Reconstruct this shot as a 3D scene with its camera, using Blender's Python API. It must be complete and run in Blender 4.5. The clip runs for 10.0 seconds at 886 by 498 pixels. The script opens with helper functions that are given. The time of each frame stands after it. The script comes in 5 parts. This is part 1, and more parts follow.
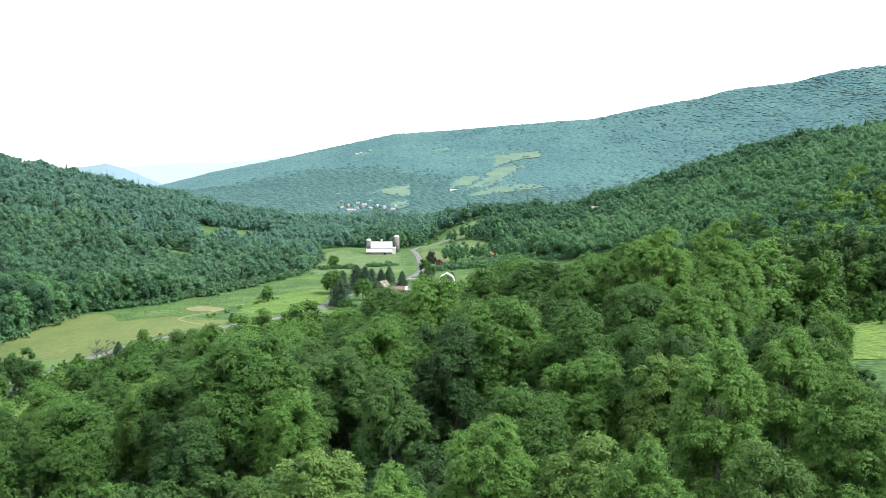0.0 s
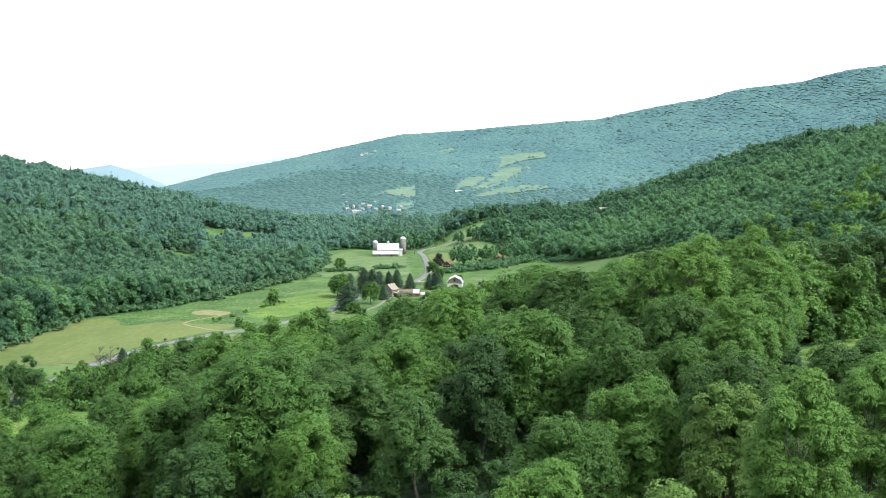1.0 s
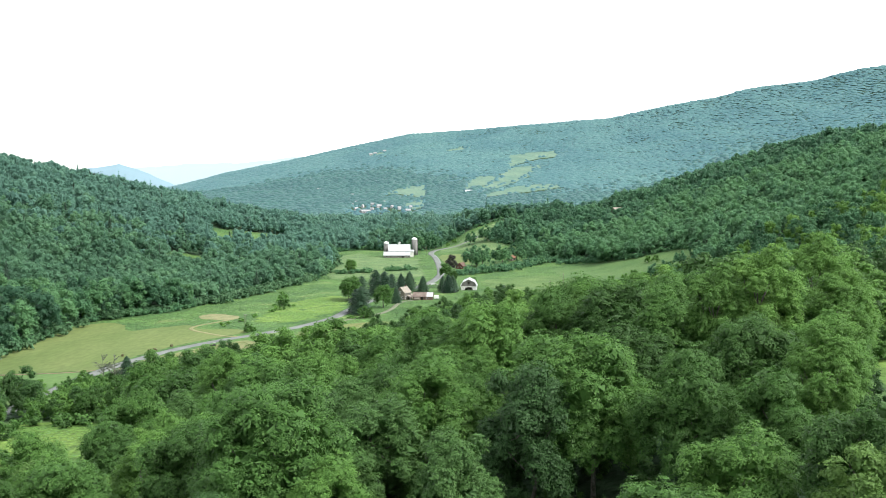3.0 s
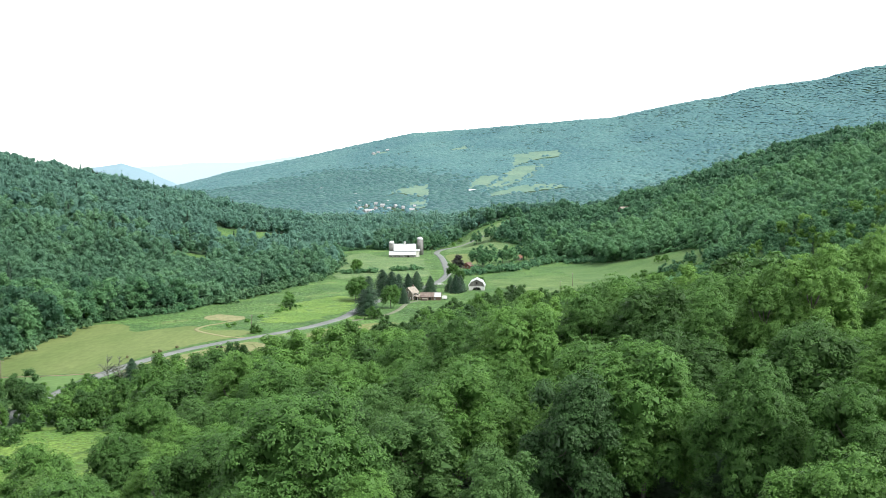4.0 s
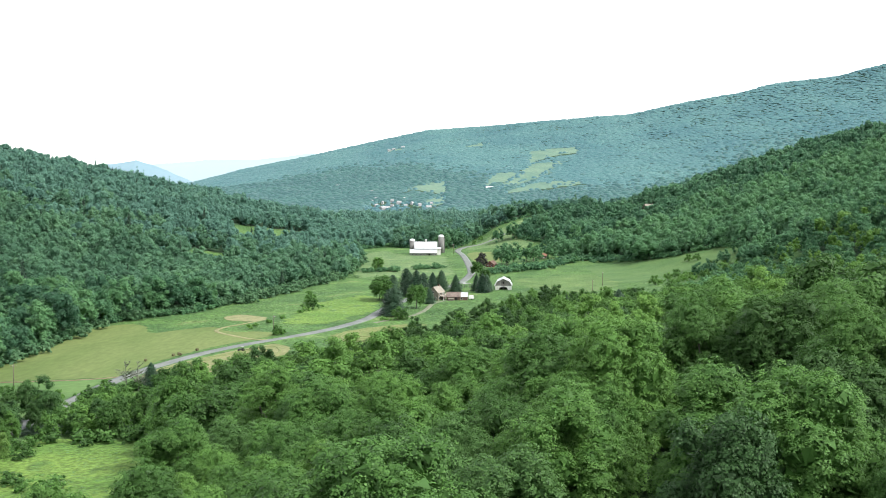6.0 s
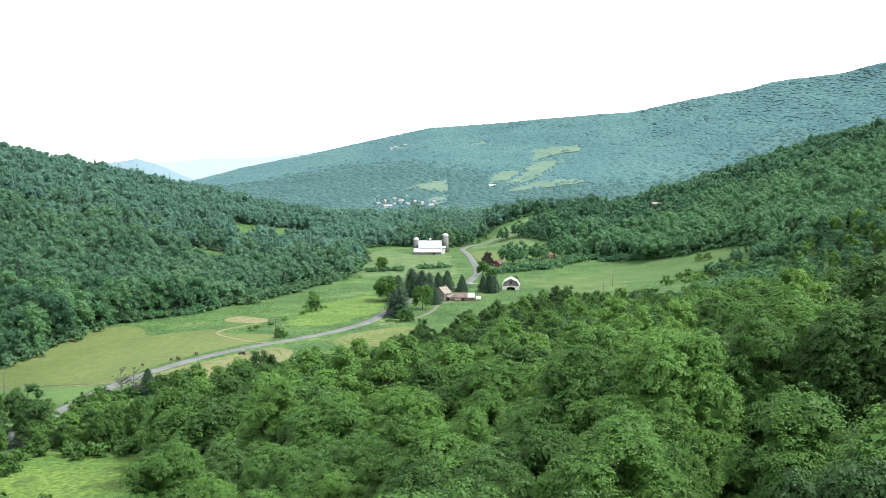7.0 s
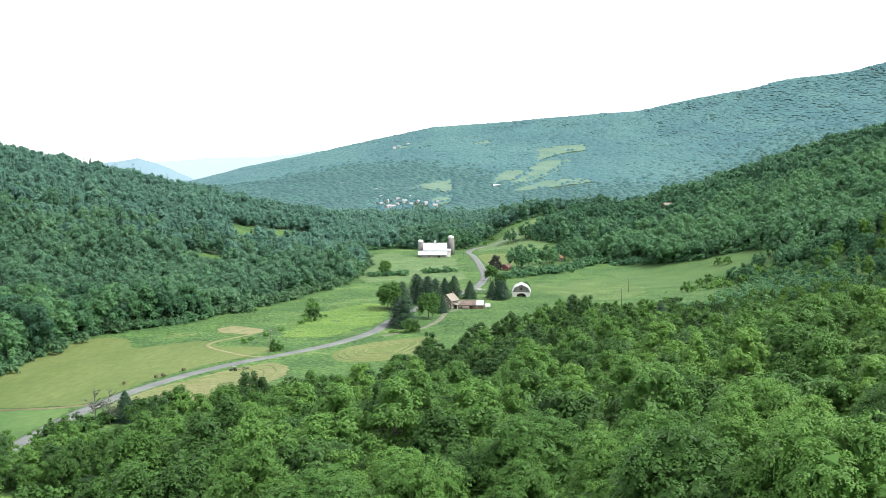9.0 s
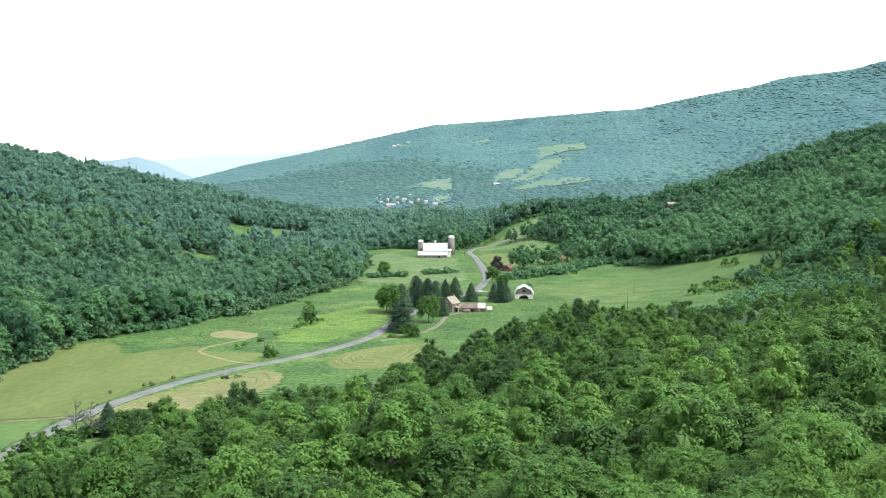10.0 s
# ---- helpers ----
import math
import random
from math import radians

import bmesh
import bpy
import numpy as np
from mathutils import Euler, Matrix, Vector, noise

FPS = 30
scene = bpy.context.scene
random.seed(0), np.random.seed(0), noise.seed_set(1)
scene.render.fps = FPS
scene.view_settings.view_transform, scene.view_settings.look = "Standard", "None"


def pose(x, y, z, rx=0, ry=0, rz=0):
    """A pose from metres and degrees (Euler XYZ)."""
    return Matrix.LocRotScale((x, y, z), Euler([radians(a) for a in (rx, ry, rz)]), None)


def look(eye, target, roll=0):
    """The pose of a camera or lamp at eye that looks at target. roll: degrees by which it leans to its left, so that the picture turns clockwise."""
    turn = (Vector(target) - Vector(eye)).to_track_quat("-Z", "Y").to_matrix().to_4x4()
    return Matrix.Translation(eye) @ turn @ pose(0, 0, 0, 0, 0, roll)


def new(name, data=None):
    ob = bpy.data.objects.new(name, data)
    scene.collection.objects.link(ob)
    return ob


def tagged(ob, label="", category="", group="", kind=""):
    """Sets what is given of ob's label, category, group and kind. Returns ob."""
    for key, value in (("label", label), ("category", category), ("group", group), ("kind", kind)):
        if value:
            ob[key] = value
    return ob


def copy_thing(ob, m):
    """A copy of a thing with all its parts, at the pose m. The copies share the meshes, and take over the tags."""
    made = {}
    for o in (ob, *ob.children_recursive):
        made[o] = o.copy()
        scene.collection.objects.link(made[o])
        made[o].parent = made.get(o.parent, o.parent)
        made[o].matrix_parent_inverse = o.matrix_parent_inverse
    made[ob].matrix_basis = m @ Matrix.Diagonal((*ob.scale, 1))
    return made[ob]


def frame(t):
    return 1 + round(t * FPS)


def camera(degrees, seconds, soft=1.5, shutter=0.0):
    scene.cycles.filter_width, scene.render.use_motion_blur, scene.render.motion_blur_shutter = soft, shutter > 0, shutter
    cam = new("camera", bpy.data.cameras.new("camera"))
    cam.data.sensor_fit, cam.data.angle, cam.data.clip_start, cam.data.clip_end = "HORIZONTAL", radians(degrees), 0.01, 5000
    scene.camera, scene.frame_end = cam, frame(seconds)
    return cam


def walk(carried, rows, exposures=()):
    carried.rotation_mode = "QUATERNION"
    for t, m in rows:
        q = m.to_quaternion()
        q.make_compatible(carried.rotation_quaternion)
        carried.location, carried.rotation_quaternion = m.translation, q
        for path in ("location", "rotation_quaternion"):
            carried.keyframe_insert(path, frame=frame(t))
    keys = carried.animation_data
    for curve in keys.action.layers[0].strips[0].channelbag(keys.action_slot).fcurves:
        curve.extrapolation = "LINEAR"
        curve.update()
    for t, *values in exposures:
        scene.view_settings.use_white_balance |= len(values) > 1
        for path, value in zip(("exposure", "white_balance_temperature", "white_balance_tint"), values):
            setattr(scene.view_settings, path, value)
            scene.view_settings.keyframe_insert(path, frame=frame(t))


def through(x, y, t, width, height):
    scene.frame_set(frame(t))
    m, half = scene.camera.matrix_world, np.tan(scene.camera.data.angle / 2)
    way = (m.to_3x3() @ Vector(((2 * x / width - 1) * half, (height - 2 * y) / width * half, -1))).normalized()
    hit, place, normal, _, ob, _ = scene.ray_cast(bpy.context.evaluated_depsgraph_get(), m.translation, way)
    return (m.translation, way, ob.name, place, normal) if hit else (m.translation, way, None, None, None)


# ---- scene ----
import functools

cam = camera(44.8, 10.0, soft=0.9)
PATH = [
    (0, (2.747, -10.226, 61.609), (2.755, -8.23, 61.478), 0.2),
    (0.5, (1.243, -4.691, 61.879), (1.247, -2.695, 61.749), 0.1),
    (1, (-0.15, 0.587, 62.176), (-0.15, 2.583, 62.046), 0.1),
    (1.5, (-1.489, 5.86, 62.429), (-1.493, 7.856, 62.298), 0.1),
    (2, (-2.408, 10.558, 62.732), (-2.417, 12.554, 62.6), 0.1),
    (2.5, (-2.948, 15.293, 62.8), (-2.961, 17.288, 62.669), 0.1),
    (4, (-8.166, 29.88, 62.105), (-8.185, 31.875, 61.973), 0.1),
    (4.5, (-10.353, 34.16, 61.908), (-10.375, 36.156, 61.775), 0.1),
    (5, (-12.479, 39.516, 61.672), (-12.505, 41.512, 61.538), 0.1),
    (5.5, (-14.942, 45.777, 61.39), (-14.981, 47.772, 61.255), 0.2),
    (7, (-20.401, 70.461, 60.492), (-20.447, 72.456, 60.352), 0.1),
    (7.5, (-21.935, 80.236, 60.444), (-21.983, 82.23, 60.304), 0.1),
    (8, (-22.913, 90.085, 60.568), (-22.963, 92.08, 60.428), 0.1),
    (8.5, (-23.493, 99.568, 60.565), (-23.544, 101.563, 60.425), 0.1),
    (9, (-23.819, 108.657, 60.838), (-23.87, 110.651, 60.697), 0.1),
    (9.5, (-24.385, 117.587, 60.915), (-24.436, 119.581, 60.773), 0.1),
    (10, (-24.57, 126.568, 61.201), (-24.621, 128.562, 61.057), 0.1),
]
walk(cam, [(t, look(eye, target, roll)) for t, eye, target, roll in PATH], exposures=[(0, 1.72), (10, 1.68)])

# ---------- overcast daylight ----------
SUN_UP, SUN_ROUND = 52.0, 112.0
world = bpy.data.worlds.new("overcast_sky")
scene.world = world
world.use_nodes = True
wn, wl = world.node_tree.nodes, world.node_tree.links
sky = wn.new("ShaderNodeTexSky")
sky.sky_type, sky.sun_disc = "NISHITA", False
sky.sun_elevation, sky.sun_rotation = radians(SUN_UP), radians(SUN_ROUND)
sky.air_density, sky.dust_density, sky.ozone_density, sky.altitude = 1.0, 1.0, 1.0, 400
cloud = wn.new("ShaderNodeHueSaturation")
cloud.inputs["Saturation"].default_value = 0.16
wl.new(sky.outputs["Color"], cloud.inputs["Color"])
wl.new(cloud.outputs["Color"], wn["Background"].inputs["Color"])
wn["Background"].inputs["Strength"].default_value = 0.122
sun_data = bpy.data.lights.new("sun", "SUN")
sun_data.energy, sun_data.angle, sun_data.color = 1.5, radians(16), (1.0, 0.97, 0.92)
sun = new("sun", sun_data)
sun.matrix_world = pose(0, 0, 300, 90 - SUN_UP, 0, 180 - SUN_ROUND)


# ---------- materials ----------
def mat(name, a, b, scale=1.0, rough=0.8, fine=8.0, amount=0.25, bump=0.0, spec=0.3, metal=0.0, c=None, stretch=(1, 1, 1)):
    """Two-scale mottled surface: colour a to b over patches of 1/scale metres, finer grain on top, c as a rarer third colour."""
    m = bpy.data.materials.new(name)
    m.use_nodes = True
    n, k = m.node_tree.nodes, m.node_tree.links
    bs = n["Principled BSDF"]
    geo = n.new("ShaderNodeNewGeometry")
    mp = n.new("ShaderNodeMapping")
    mp.inputs["Scale"].default_value = stretch
    k.new(geo.outputs["Position"], mp.inputs["Vector"])
    big = n.new("ShaderNodeTexNoise")
    big.inputs["Scale"].default_value, big.inputs["Detail"].default_value = scale, 5.0
    sm = n.new("ShaderNodeTexNoise")
    sm.inputs["Scale"].default_value, sm.inputs["Detail"].default_value = scale * fine, 4.0
    for t in (big, sm):
        k.new(mp.outputs["Vector"], t.inputs["Vector"])
    ramp = n.new("ShaderNodeValToRGB")
    ramp.color_ramp.elements[0].position, ramp.color_ramp.elements[1].position = 0.36, 0.62
    ramp.color_ramp.elements[0].color, ramp.color_ramp.elements[1].color = (*a, 1), (*b, 1)
    if c:
        e = ramp.color_ramp.elements.new(0.72)
        e.color = (*c, 1)
    k.new(big.outputs["Fac"], ramp.inputs["Fac"])
    grain = n.new("ShaderNodeMapRange")
    grain.inputs["From Min"].default_value, grain.inputs["From Max"].default_value = 0.3, 0.7
    grain.inputs["To Min"].default_value, grain.inputs["To Max"].default_value = 1 - amount, 1 + amount
    k.new(sm.outputs["Fac"], grain.inputs["Value"])
    mul = n.new("ShaderNodeVectorMath")
    mul.operation = "SCALE"
    k.new(ramp.outputs["Color"], mul.inputs[0])
    k.new(grain.outputs["Result"], mul.inputs["Scale"])
    k.new(mul.outputs["Vector"], bs.inputs["Base Color"])
    bs.inputs["Roughness"].default_value, bs.inputs["Metallic"].default_value = rough, metal
    bs.inputs["Specular IOR Level"].default_value = spec
    if bump:
        bp = n.new("ShaderNodeBump")
        bp.inputs["Strength"].default_value, bp.inputs["Distance"].default_value = bump, 0.1 / scale
        k.new(sm.outputs["Fac"], bp.inputs["Height"])
        k.new(bp.outputs["Normal"], bs.inputs["Normal"])
    return m


def leaf_mat(name, dark, mid, light, patch=0.02, through=0.25, haze_glow=None, gloss=0.25, rough=0.55, own=0.2, each=0.44, drift=0.36):
    """Leaves: each spray its own shade, each tree its own tint, stands of trees drifting in colour."""
    m = bpy.data.materials.new(name)
    m.use_nodes = True
    n, k = m.node_tree.nodes, m.node_tree.links
    bs = n["Principled BSDF"]
    geo = n.new("ShaderNodeNewGeometry")
    info = n.new("ShaderNodeObjectInfo")
    tint = n.new("ShaderNodeAttribute")
    tint.attribute_name = "tint"
    noise_tex = n.new("ShaderNodeTexNoise")
    noise_tex.inputs["Scale"].default_value, noise_tex.inputs["Detail"].default_value = patch, 3.0
    k.new(geo.outputs["Position"], noise_tex.inputs["Vector"])

    def add(x, y, f):
        q = n.new("ShaderNodeMath")
        q.operation = "MULTIPLY_ADD"
        k.new(x, q.inputs[0])
        q.inputs[1].default_value = f
        if y is None:
            q.inputs[2].default_value = 0.0
        else:
            k.new(y, q.inputs[2])
        return q.outputs[0]

    v = add(geo.outputs["Random Per Island"], None, own)
    v = add(info.outputs["Random"], v, 0.5)
    # The tint also carries the painted inner shade of the crowns.
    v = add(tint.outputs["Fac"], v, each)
    v = add(noise_tex.outputs["Fac"], v, drift)
    ramp = n.new("ShaderNodeValToRGB")
    els = ramp.color_ramp.elements
    els[0].position, els[1].position = 0.3, 1.02
    els[0].color, els[1].color = (*dark, 1), (*light, 1)
    els.new(0.64).color = (*mid, 1)
    k.new(v, ramp.inputs["Fac"])
    k.new(ramp.outputs["Color"], bs.inputs["Base Color"])
    bs.inputs["Roughness"].default_value, bs.inputs["Specular IOR Level"].default_value = rough, gloss
    # Haze of distance, put in as an even bluish emission.
    if haze_glow:
        bs.inputs["Emission Color"].default_value, bs.inputs["Emission Strength"].default_value = (*haze_glow, 1), 1.0
    if through:
        tr = n.new("ShaderNodeBsdfTranslucent")
        k.new(ramp.outputs["Color"], tr.inputs["Color"])
        mx = n.new("ShaderNodeMixShader")
        mx.inputs["Fac"].default_value = through
        k.new(bs.outputs[0], mx.inputs[1])
        k.new(tr.outputs[0], mx.inputs[2])
        k.new(mx.outputs[0], n["Material Output"].inputs["Surface"])
    return m


LEAF = leaf_mat("broad_leaves", (0.038, 0.093, 0.022), (0.075, 0.178, 0.038), (0.138, 0.285, 0.058), 0.03, 0.32, own=0.12, each=0.36, drift=0.36)
LEAF_OLIVE = leaf_mat("olive_leaves", (0.058, 0.13, 0.03), (0.1, 0.198, 0.045), (0.152, 0.268, 0.064), 0.03, 0.3, own=0.12, each=0.32)
LEAF_PALE = leaf_mat("pale_leaves", (0.064, 0.15, 0.031), (0.108, 0.234, 0.048), (0.168, 0.32, 0.068), 0.03, 0.32, own=0.12, each=0.36)
LEAF_DARK = leaf_mat("dark_leaves", (0.028, 0.07, 0.021), (0.05, 0.124, 0.034), (0.082, 0.178, 0.046), 0.03, 0.28)
LEAF_PURPLE = leaf_mat("purple_leaves", (0.02, 0.025, 0.022), (0.032, 0.034, 0.032), (0.05, 0.05, 0.045), 0.03)
NEEDLE = leaf_mat("needles", (0.014, 0.036, 0.02), (0.025, 0.062, 0.033), (0.045, 0.095, 0.046), 0.03, 0.1)
# Hill and slope leaves are paler and bluer: distance haze put into base colour.
WOODS_MID = leaf_mat("hazed_hillside_leaves", (0.07, 0.162, 0.1), (0.114, 0.244, 0.14), (0.168, 0.32, 0.168), 0.012, 0.52, own=0.12)
WOODS_EAST = leaf_mat("hazed_slope_leaves", (0.05, 0.13, 0.072), (0.086, 0.206, 0.106), (0.134, 0.284, 0.13), 0.012, 0.48, own=0.14)
# Far ridge leaves hold haze twice: bluish base colour and an even glow.
WOODS_FAR = leaf_mat("hazed_distant_leaves", (0.014, 0.052, 0.043), (0.026, 0.076, 0.06), (0.05, 0.114, 0.082), 0.005, 0.0, (0.02, 0.044, 0.063), own=0.05, each=0.12, drift=0.95)
WOODS_FOOT = leaf_mat("hazed_foot_leaves", (0.014, 0.046, 0.037), (0.025, 0.07, 0.051), (0.046, 0.104, 0.068), 0.008, 0.0, (0.014, 0.033, 0.042), own=0.08, each=0.24, drift=0.75)
WOODS_NEAR = leaf_mat("wood_edge_leaves", (0.034, 0.1, 0.05), (0.068, 0.178, 0.082), (0.114, 0.252, 0.102), 0.02, 0.34)
SHRUB_LEAF = leaf_mat("shrub_leaves", (0.066, 0.15, 0.07), (0.1, 0.208, 0.095), (0.15, 0.27, 0.12), 0.03, 0.32, own=0.12)
# Valley and village leaves go further towards pale blue, haze in the colour.
WOODS_VALE = leaf_mat("hazed_valley_leaves", (0.09, 0.2, 0.154), (0.126, 0.262, 0.192), (0.166, 0.32, 0.218), 0.01, 0.52, own=0.12)
WOODS_HAZE = leaf_mat("hazed_village_leaves", (0.09, 0.205, 0.172), (0.122, 0.255, 0.205), (0.16, 0.3, 0.225), 0.01, 0.45, own=0.12)
BARK = mat("bark", (0.06, 0.055, 0.045), (0.13, 0.125, 0.11), 3.0, 0.9, 6, 0.3, 0.3)
ASPHALT = mat("worn_asphalt", (0.13, 0.145, 0.138), (0.175, 0.19, 0.18), 0.12, 0.9, 12, 0.15)
GRAVEL = mat("gravel_track", (0.12, 0.142, 0.09), (0.17, 0.182, 0.125), 0.3, 0.95, 8, 0.2)
EARTH = mat("bare_earth", (0.13, 0.105, 0.06), (0.2, 0.17, 0.1), 0.3, 0.95, 8, 0.25)
HAY = mat("cut_hay", (0.092, 0.136, 0.036), (0.124, 0.164, 0.05), 0.02, 0.95, 14, 0.14, stretch=(1.6, 0.6, 1))
STUBBLE = mat("pale_stubble", (0.13, 0.155, 0.058), (0.19, 0.195, 0.088), 0.06, 0.95, 10, 0.2)
GREENCUT = mat("mown_grass", (0.06, 0.13, 0.034), (0.09, 0.165, 0.046), 0.04, 0.95, 10, 0.15)
ROUGH_GRASS = mat("rough_pasture", (0.062, 0.124, 0.034), (0.104, 0.17, 0.05), 0.06, 0.95, 12, 0.4, 0.4, c=(0.14, 0.19, 0.07))
# Pale bluish base plus faint emission paint distance haze onto the grass.
FAR_GRASS = mat("hazed_far_grass", (0.056, 0.116, 0.08), (0.09, 0.148, 0.096), 0.018, 0.95, 9, 0.25)
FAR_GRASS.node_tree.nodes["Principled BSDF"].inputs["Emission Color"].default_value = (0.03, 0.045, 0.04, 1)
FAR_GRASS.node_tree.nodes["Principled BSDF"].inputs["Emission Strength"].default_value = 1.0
# Backdrop ranges glow evenly: their haze is put in as emission.
RANGE_BLUE = leaf_mat("hazed_blue_range", (0.04, 0.08, 0.09), (0.05, 0.09, 0.1), (0.06, 0.1, 0.1), 0.002, 0.0, (0.115, 0.165, 0.195))
RANGE_PALE = leaf_mat("hazed_pale_range", (0.04, 0.08, 0.09), (0.05, 0.09, 0.1), (0.06, 0.1, 0.1), 0.002, 0.0, (0.22, 0.265, 0.28))

PALE_GRASS = mat("pale_grass", (0.078, 0.145, 0.052), (0.122, 0.19, 0.072), 0.07, 0.95, 10, 0.4, 0.4, c=(0.155, 0.205, 0.095))
SMOOTH_GRASS = mat("even_grass", (0.056, 0.122, 0.034), (0.08, 0.146, 0.042), 0.05, 0.95, 12, 0.2, 0.2)
LUSH = mat("lush_grass", (0.082, 0.165, 0.031), (0.13, 0.216, 0.042), 0.05, 0.95, 14, 0.45, 0.5, c=(0.058, 0.125, 0.031))
SWATH = mat("raked_hay", (0.165, 0.175, 0.08), (0.225, 0.222, 0.11), 0.3, 0.95, 8, 0.2, 0.4)
RAKED = mat("raked_rows", (0.12, 0.152, 0.052), (0.165, 0.186, 0.076), 0.3, 0.95, 8, 0.2, 0.4)
WEEDS = leaf_mat("meadow_weeds", (0.05, 0.13, 0.034), (0.085, 0.19, 0.05), (0.13, 0.23, 0.075), 0.05, 0.2)
WHITE_METAL = mat("white_metal_roof", (0.37, 0.395, 0.405), (0.45, 0.475, 0.485), 0.25, 0.45, 9, 0.06, spec=0.5)
CONCRETE = mat("silo_concrete", (0.13, 0.13, 0.12), (0.21, 0.21, 0.2), 0.25, 0.85, 6, 0.2, stretch=(1, 1, 0.3))
DOME = mat("pale_metal_dome", (0.5, 0.53, 0.53), (0.65, 0.68, 0.68), 0.6, 0.4, 8, 0.08)
WHITE_WALL = mat("whitewashed_boards", (0.5, 0.5, 0.46), (0.7, 0.7, 0.66), 0.5, 0.8, 8, 0.15, stretch=(1, 1, 0.3))
PALE_WALL = mat("pale_siding", (0.3, 0.31, 0.31), (0.4, 0.41, 0.41), 0.4, 0.8, 8, 0.1)
GREY_WOOD = mat("weathered_boards", (0.13, 0.125, 0.115), (0.23, 0.22, 0.2), 0.7, 0.9, 8, 0.25, stretch=(3, 3, 0.3))
DARK_WOOD = mat("dark_opening", (0.012, 0.012, 0.012), (0.03, 0.028, 0.025), 0.7, 0.95)
TAN_WALL = mat("tan_siding", (0.12, 0.108, 0.088), (0.18, 0.16, 0.13), 0.5, 0.85, 8, 0.12, stretch=(0.5, 0.5, 4))
TAN_ROOF = mat("faded_shingles", (0.22, 0.2, 0.165), (0.3, 0.27, 0.225), 0.6, 0.9, 8, 0.2)
RUST = mat("rusted_roof", (0.13, 0.1, 0.085), (0.2, 0.16, 0.135), 0.35, 0.8, 7, 0.25, c=(0.27, 0.24, 0.21))
RED_BROWN = mat("red_brown_boards", (0.11, 0.07, 0.058), (0.165, 0.11, 0.09), 0.6, 0.85, 8, 0.2, stretch=(2, 2, 0.4))
RED_WALL = mat("red_painted_boards", (0.1, 0.042, 0.034), (0.14, 0.06, 0.048), 0.6, 0.8, 8, 0.2)
ORANGE_ROOF = mat("orange_roof", (0.16, 0.082, 0.055), (0.22, 0.115, 0.075), 0.5, 0.8, 8, 0.2)
GREY_ROOF = mat("grey_shingles", (0.24, 0.245, 0.25), (0.34, 0.345, 0.345), 0.4, 0.85, 8, 0.12)
GLASS_DARK = mat("window_glass", (0.02, 0.025, 0.03), (0.035, 0.04, 0.045), 0.5, 0.1, spec=0.8)
PAINT_WHITE = mat("white_paint", (0.68, 0.68, 0.66), (0.8, 0.8, 0.78), 0.8, 0.6, 8, 0.06)
TRACTOR_PAINT = mat("dark_machine_paint", (0.03, 0.035, 0.03), (0.06, 0.06, 0.05), 0.9, 0.45)
BALER_PAINT = mat("faded_green_machine", (0.07, 0.09, 0.04), (0.12, 0.13, 0.07), 0.9, 0.6)
RUBBER = mat("tyre_rubber", (0.018, 0.018, 0.018), (0.03, 0.03, 0.03), 2.0, 0.85)
STRAW = mat("weathered_straw", (0.075, 0.076, 0.036), (0.125, 0.12, 0.06), 2.0, 0.95, 6, 0.3)
POLE_WOOD = mat("pole_wood", (0.1, 0.085, 0.065), (0.16, 0.14, 0.11), 1.5, 0.9)
DEAD_WOOD = mat("dead_twigs", (0.1, 0.118, 0.085), (0.17, 0.185, 0.14), 1.5, 0.9)


def ground_mat():
    """Meadow grass in the open, brown-green litter under the woods."""
    m = mat("meadow", (0.046, 0.108, 0.029), (0.08, 0.16, 0.04), 0.045, 0.95, 12, 0.5, 0.6, c=(0.13, 0.186, 0.062))
    n, k = m.node_tree.nodes, m.node_tree.links
    bs = n["Principled BSDF"]
    grass = bs.inputs["Base Color"].links[0].from_socket
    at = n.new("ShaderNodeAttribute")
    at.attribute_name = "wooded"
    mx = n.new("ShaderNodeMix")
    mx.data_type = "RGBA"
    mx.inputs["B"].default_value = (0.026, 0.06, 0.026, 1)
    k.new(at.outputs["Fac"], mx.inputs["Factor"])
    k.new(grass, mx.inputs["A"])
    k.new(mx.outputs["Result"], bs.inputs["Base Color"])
    return m


GROUND = ground_mat()


# ---------- the lie of the land ----------
def smax(a, b, k):
    return 0.5 * (a + b + np.sqrt((a - b) ** 2 + k * k))


def smin(a, b, k):
    return -smax(-a, -b, k)


def fall(y, start, width):
    return np.exp(-(np.maximum(y - start, 0) / width) ** 2)


CREST = ((-2600, -20), (-1500, -20), (-1150, 5), (-980, 35), (-815, 82), (-569, 131), (-363, 178), (-158, 221), 
         (47, 236), (253, 254), (460, 272), (562, 279), (665, 302), (788, 328), 
         (953, 355), (1076, 390), (1282, 412), (1446, 456), (1627, 478), (2600, 574))


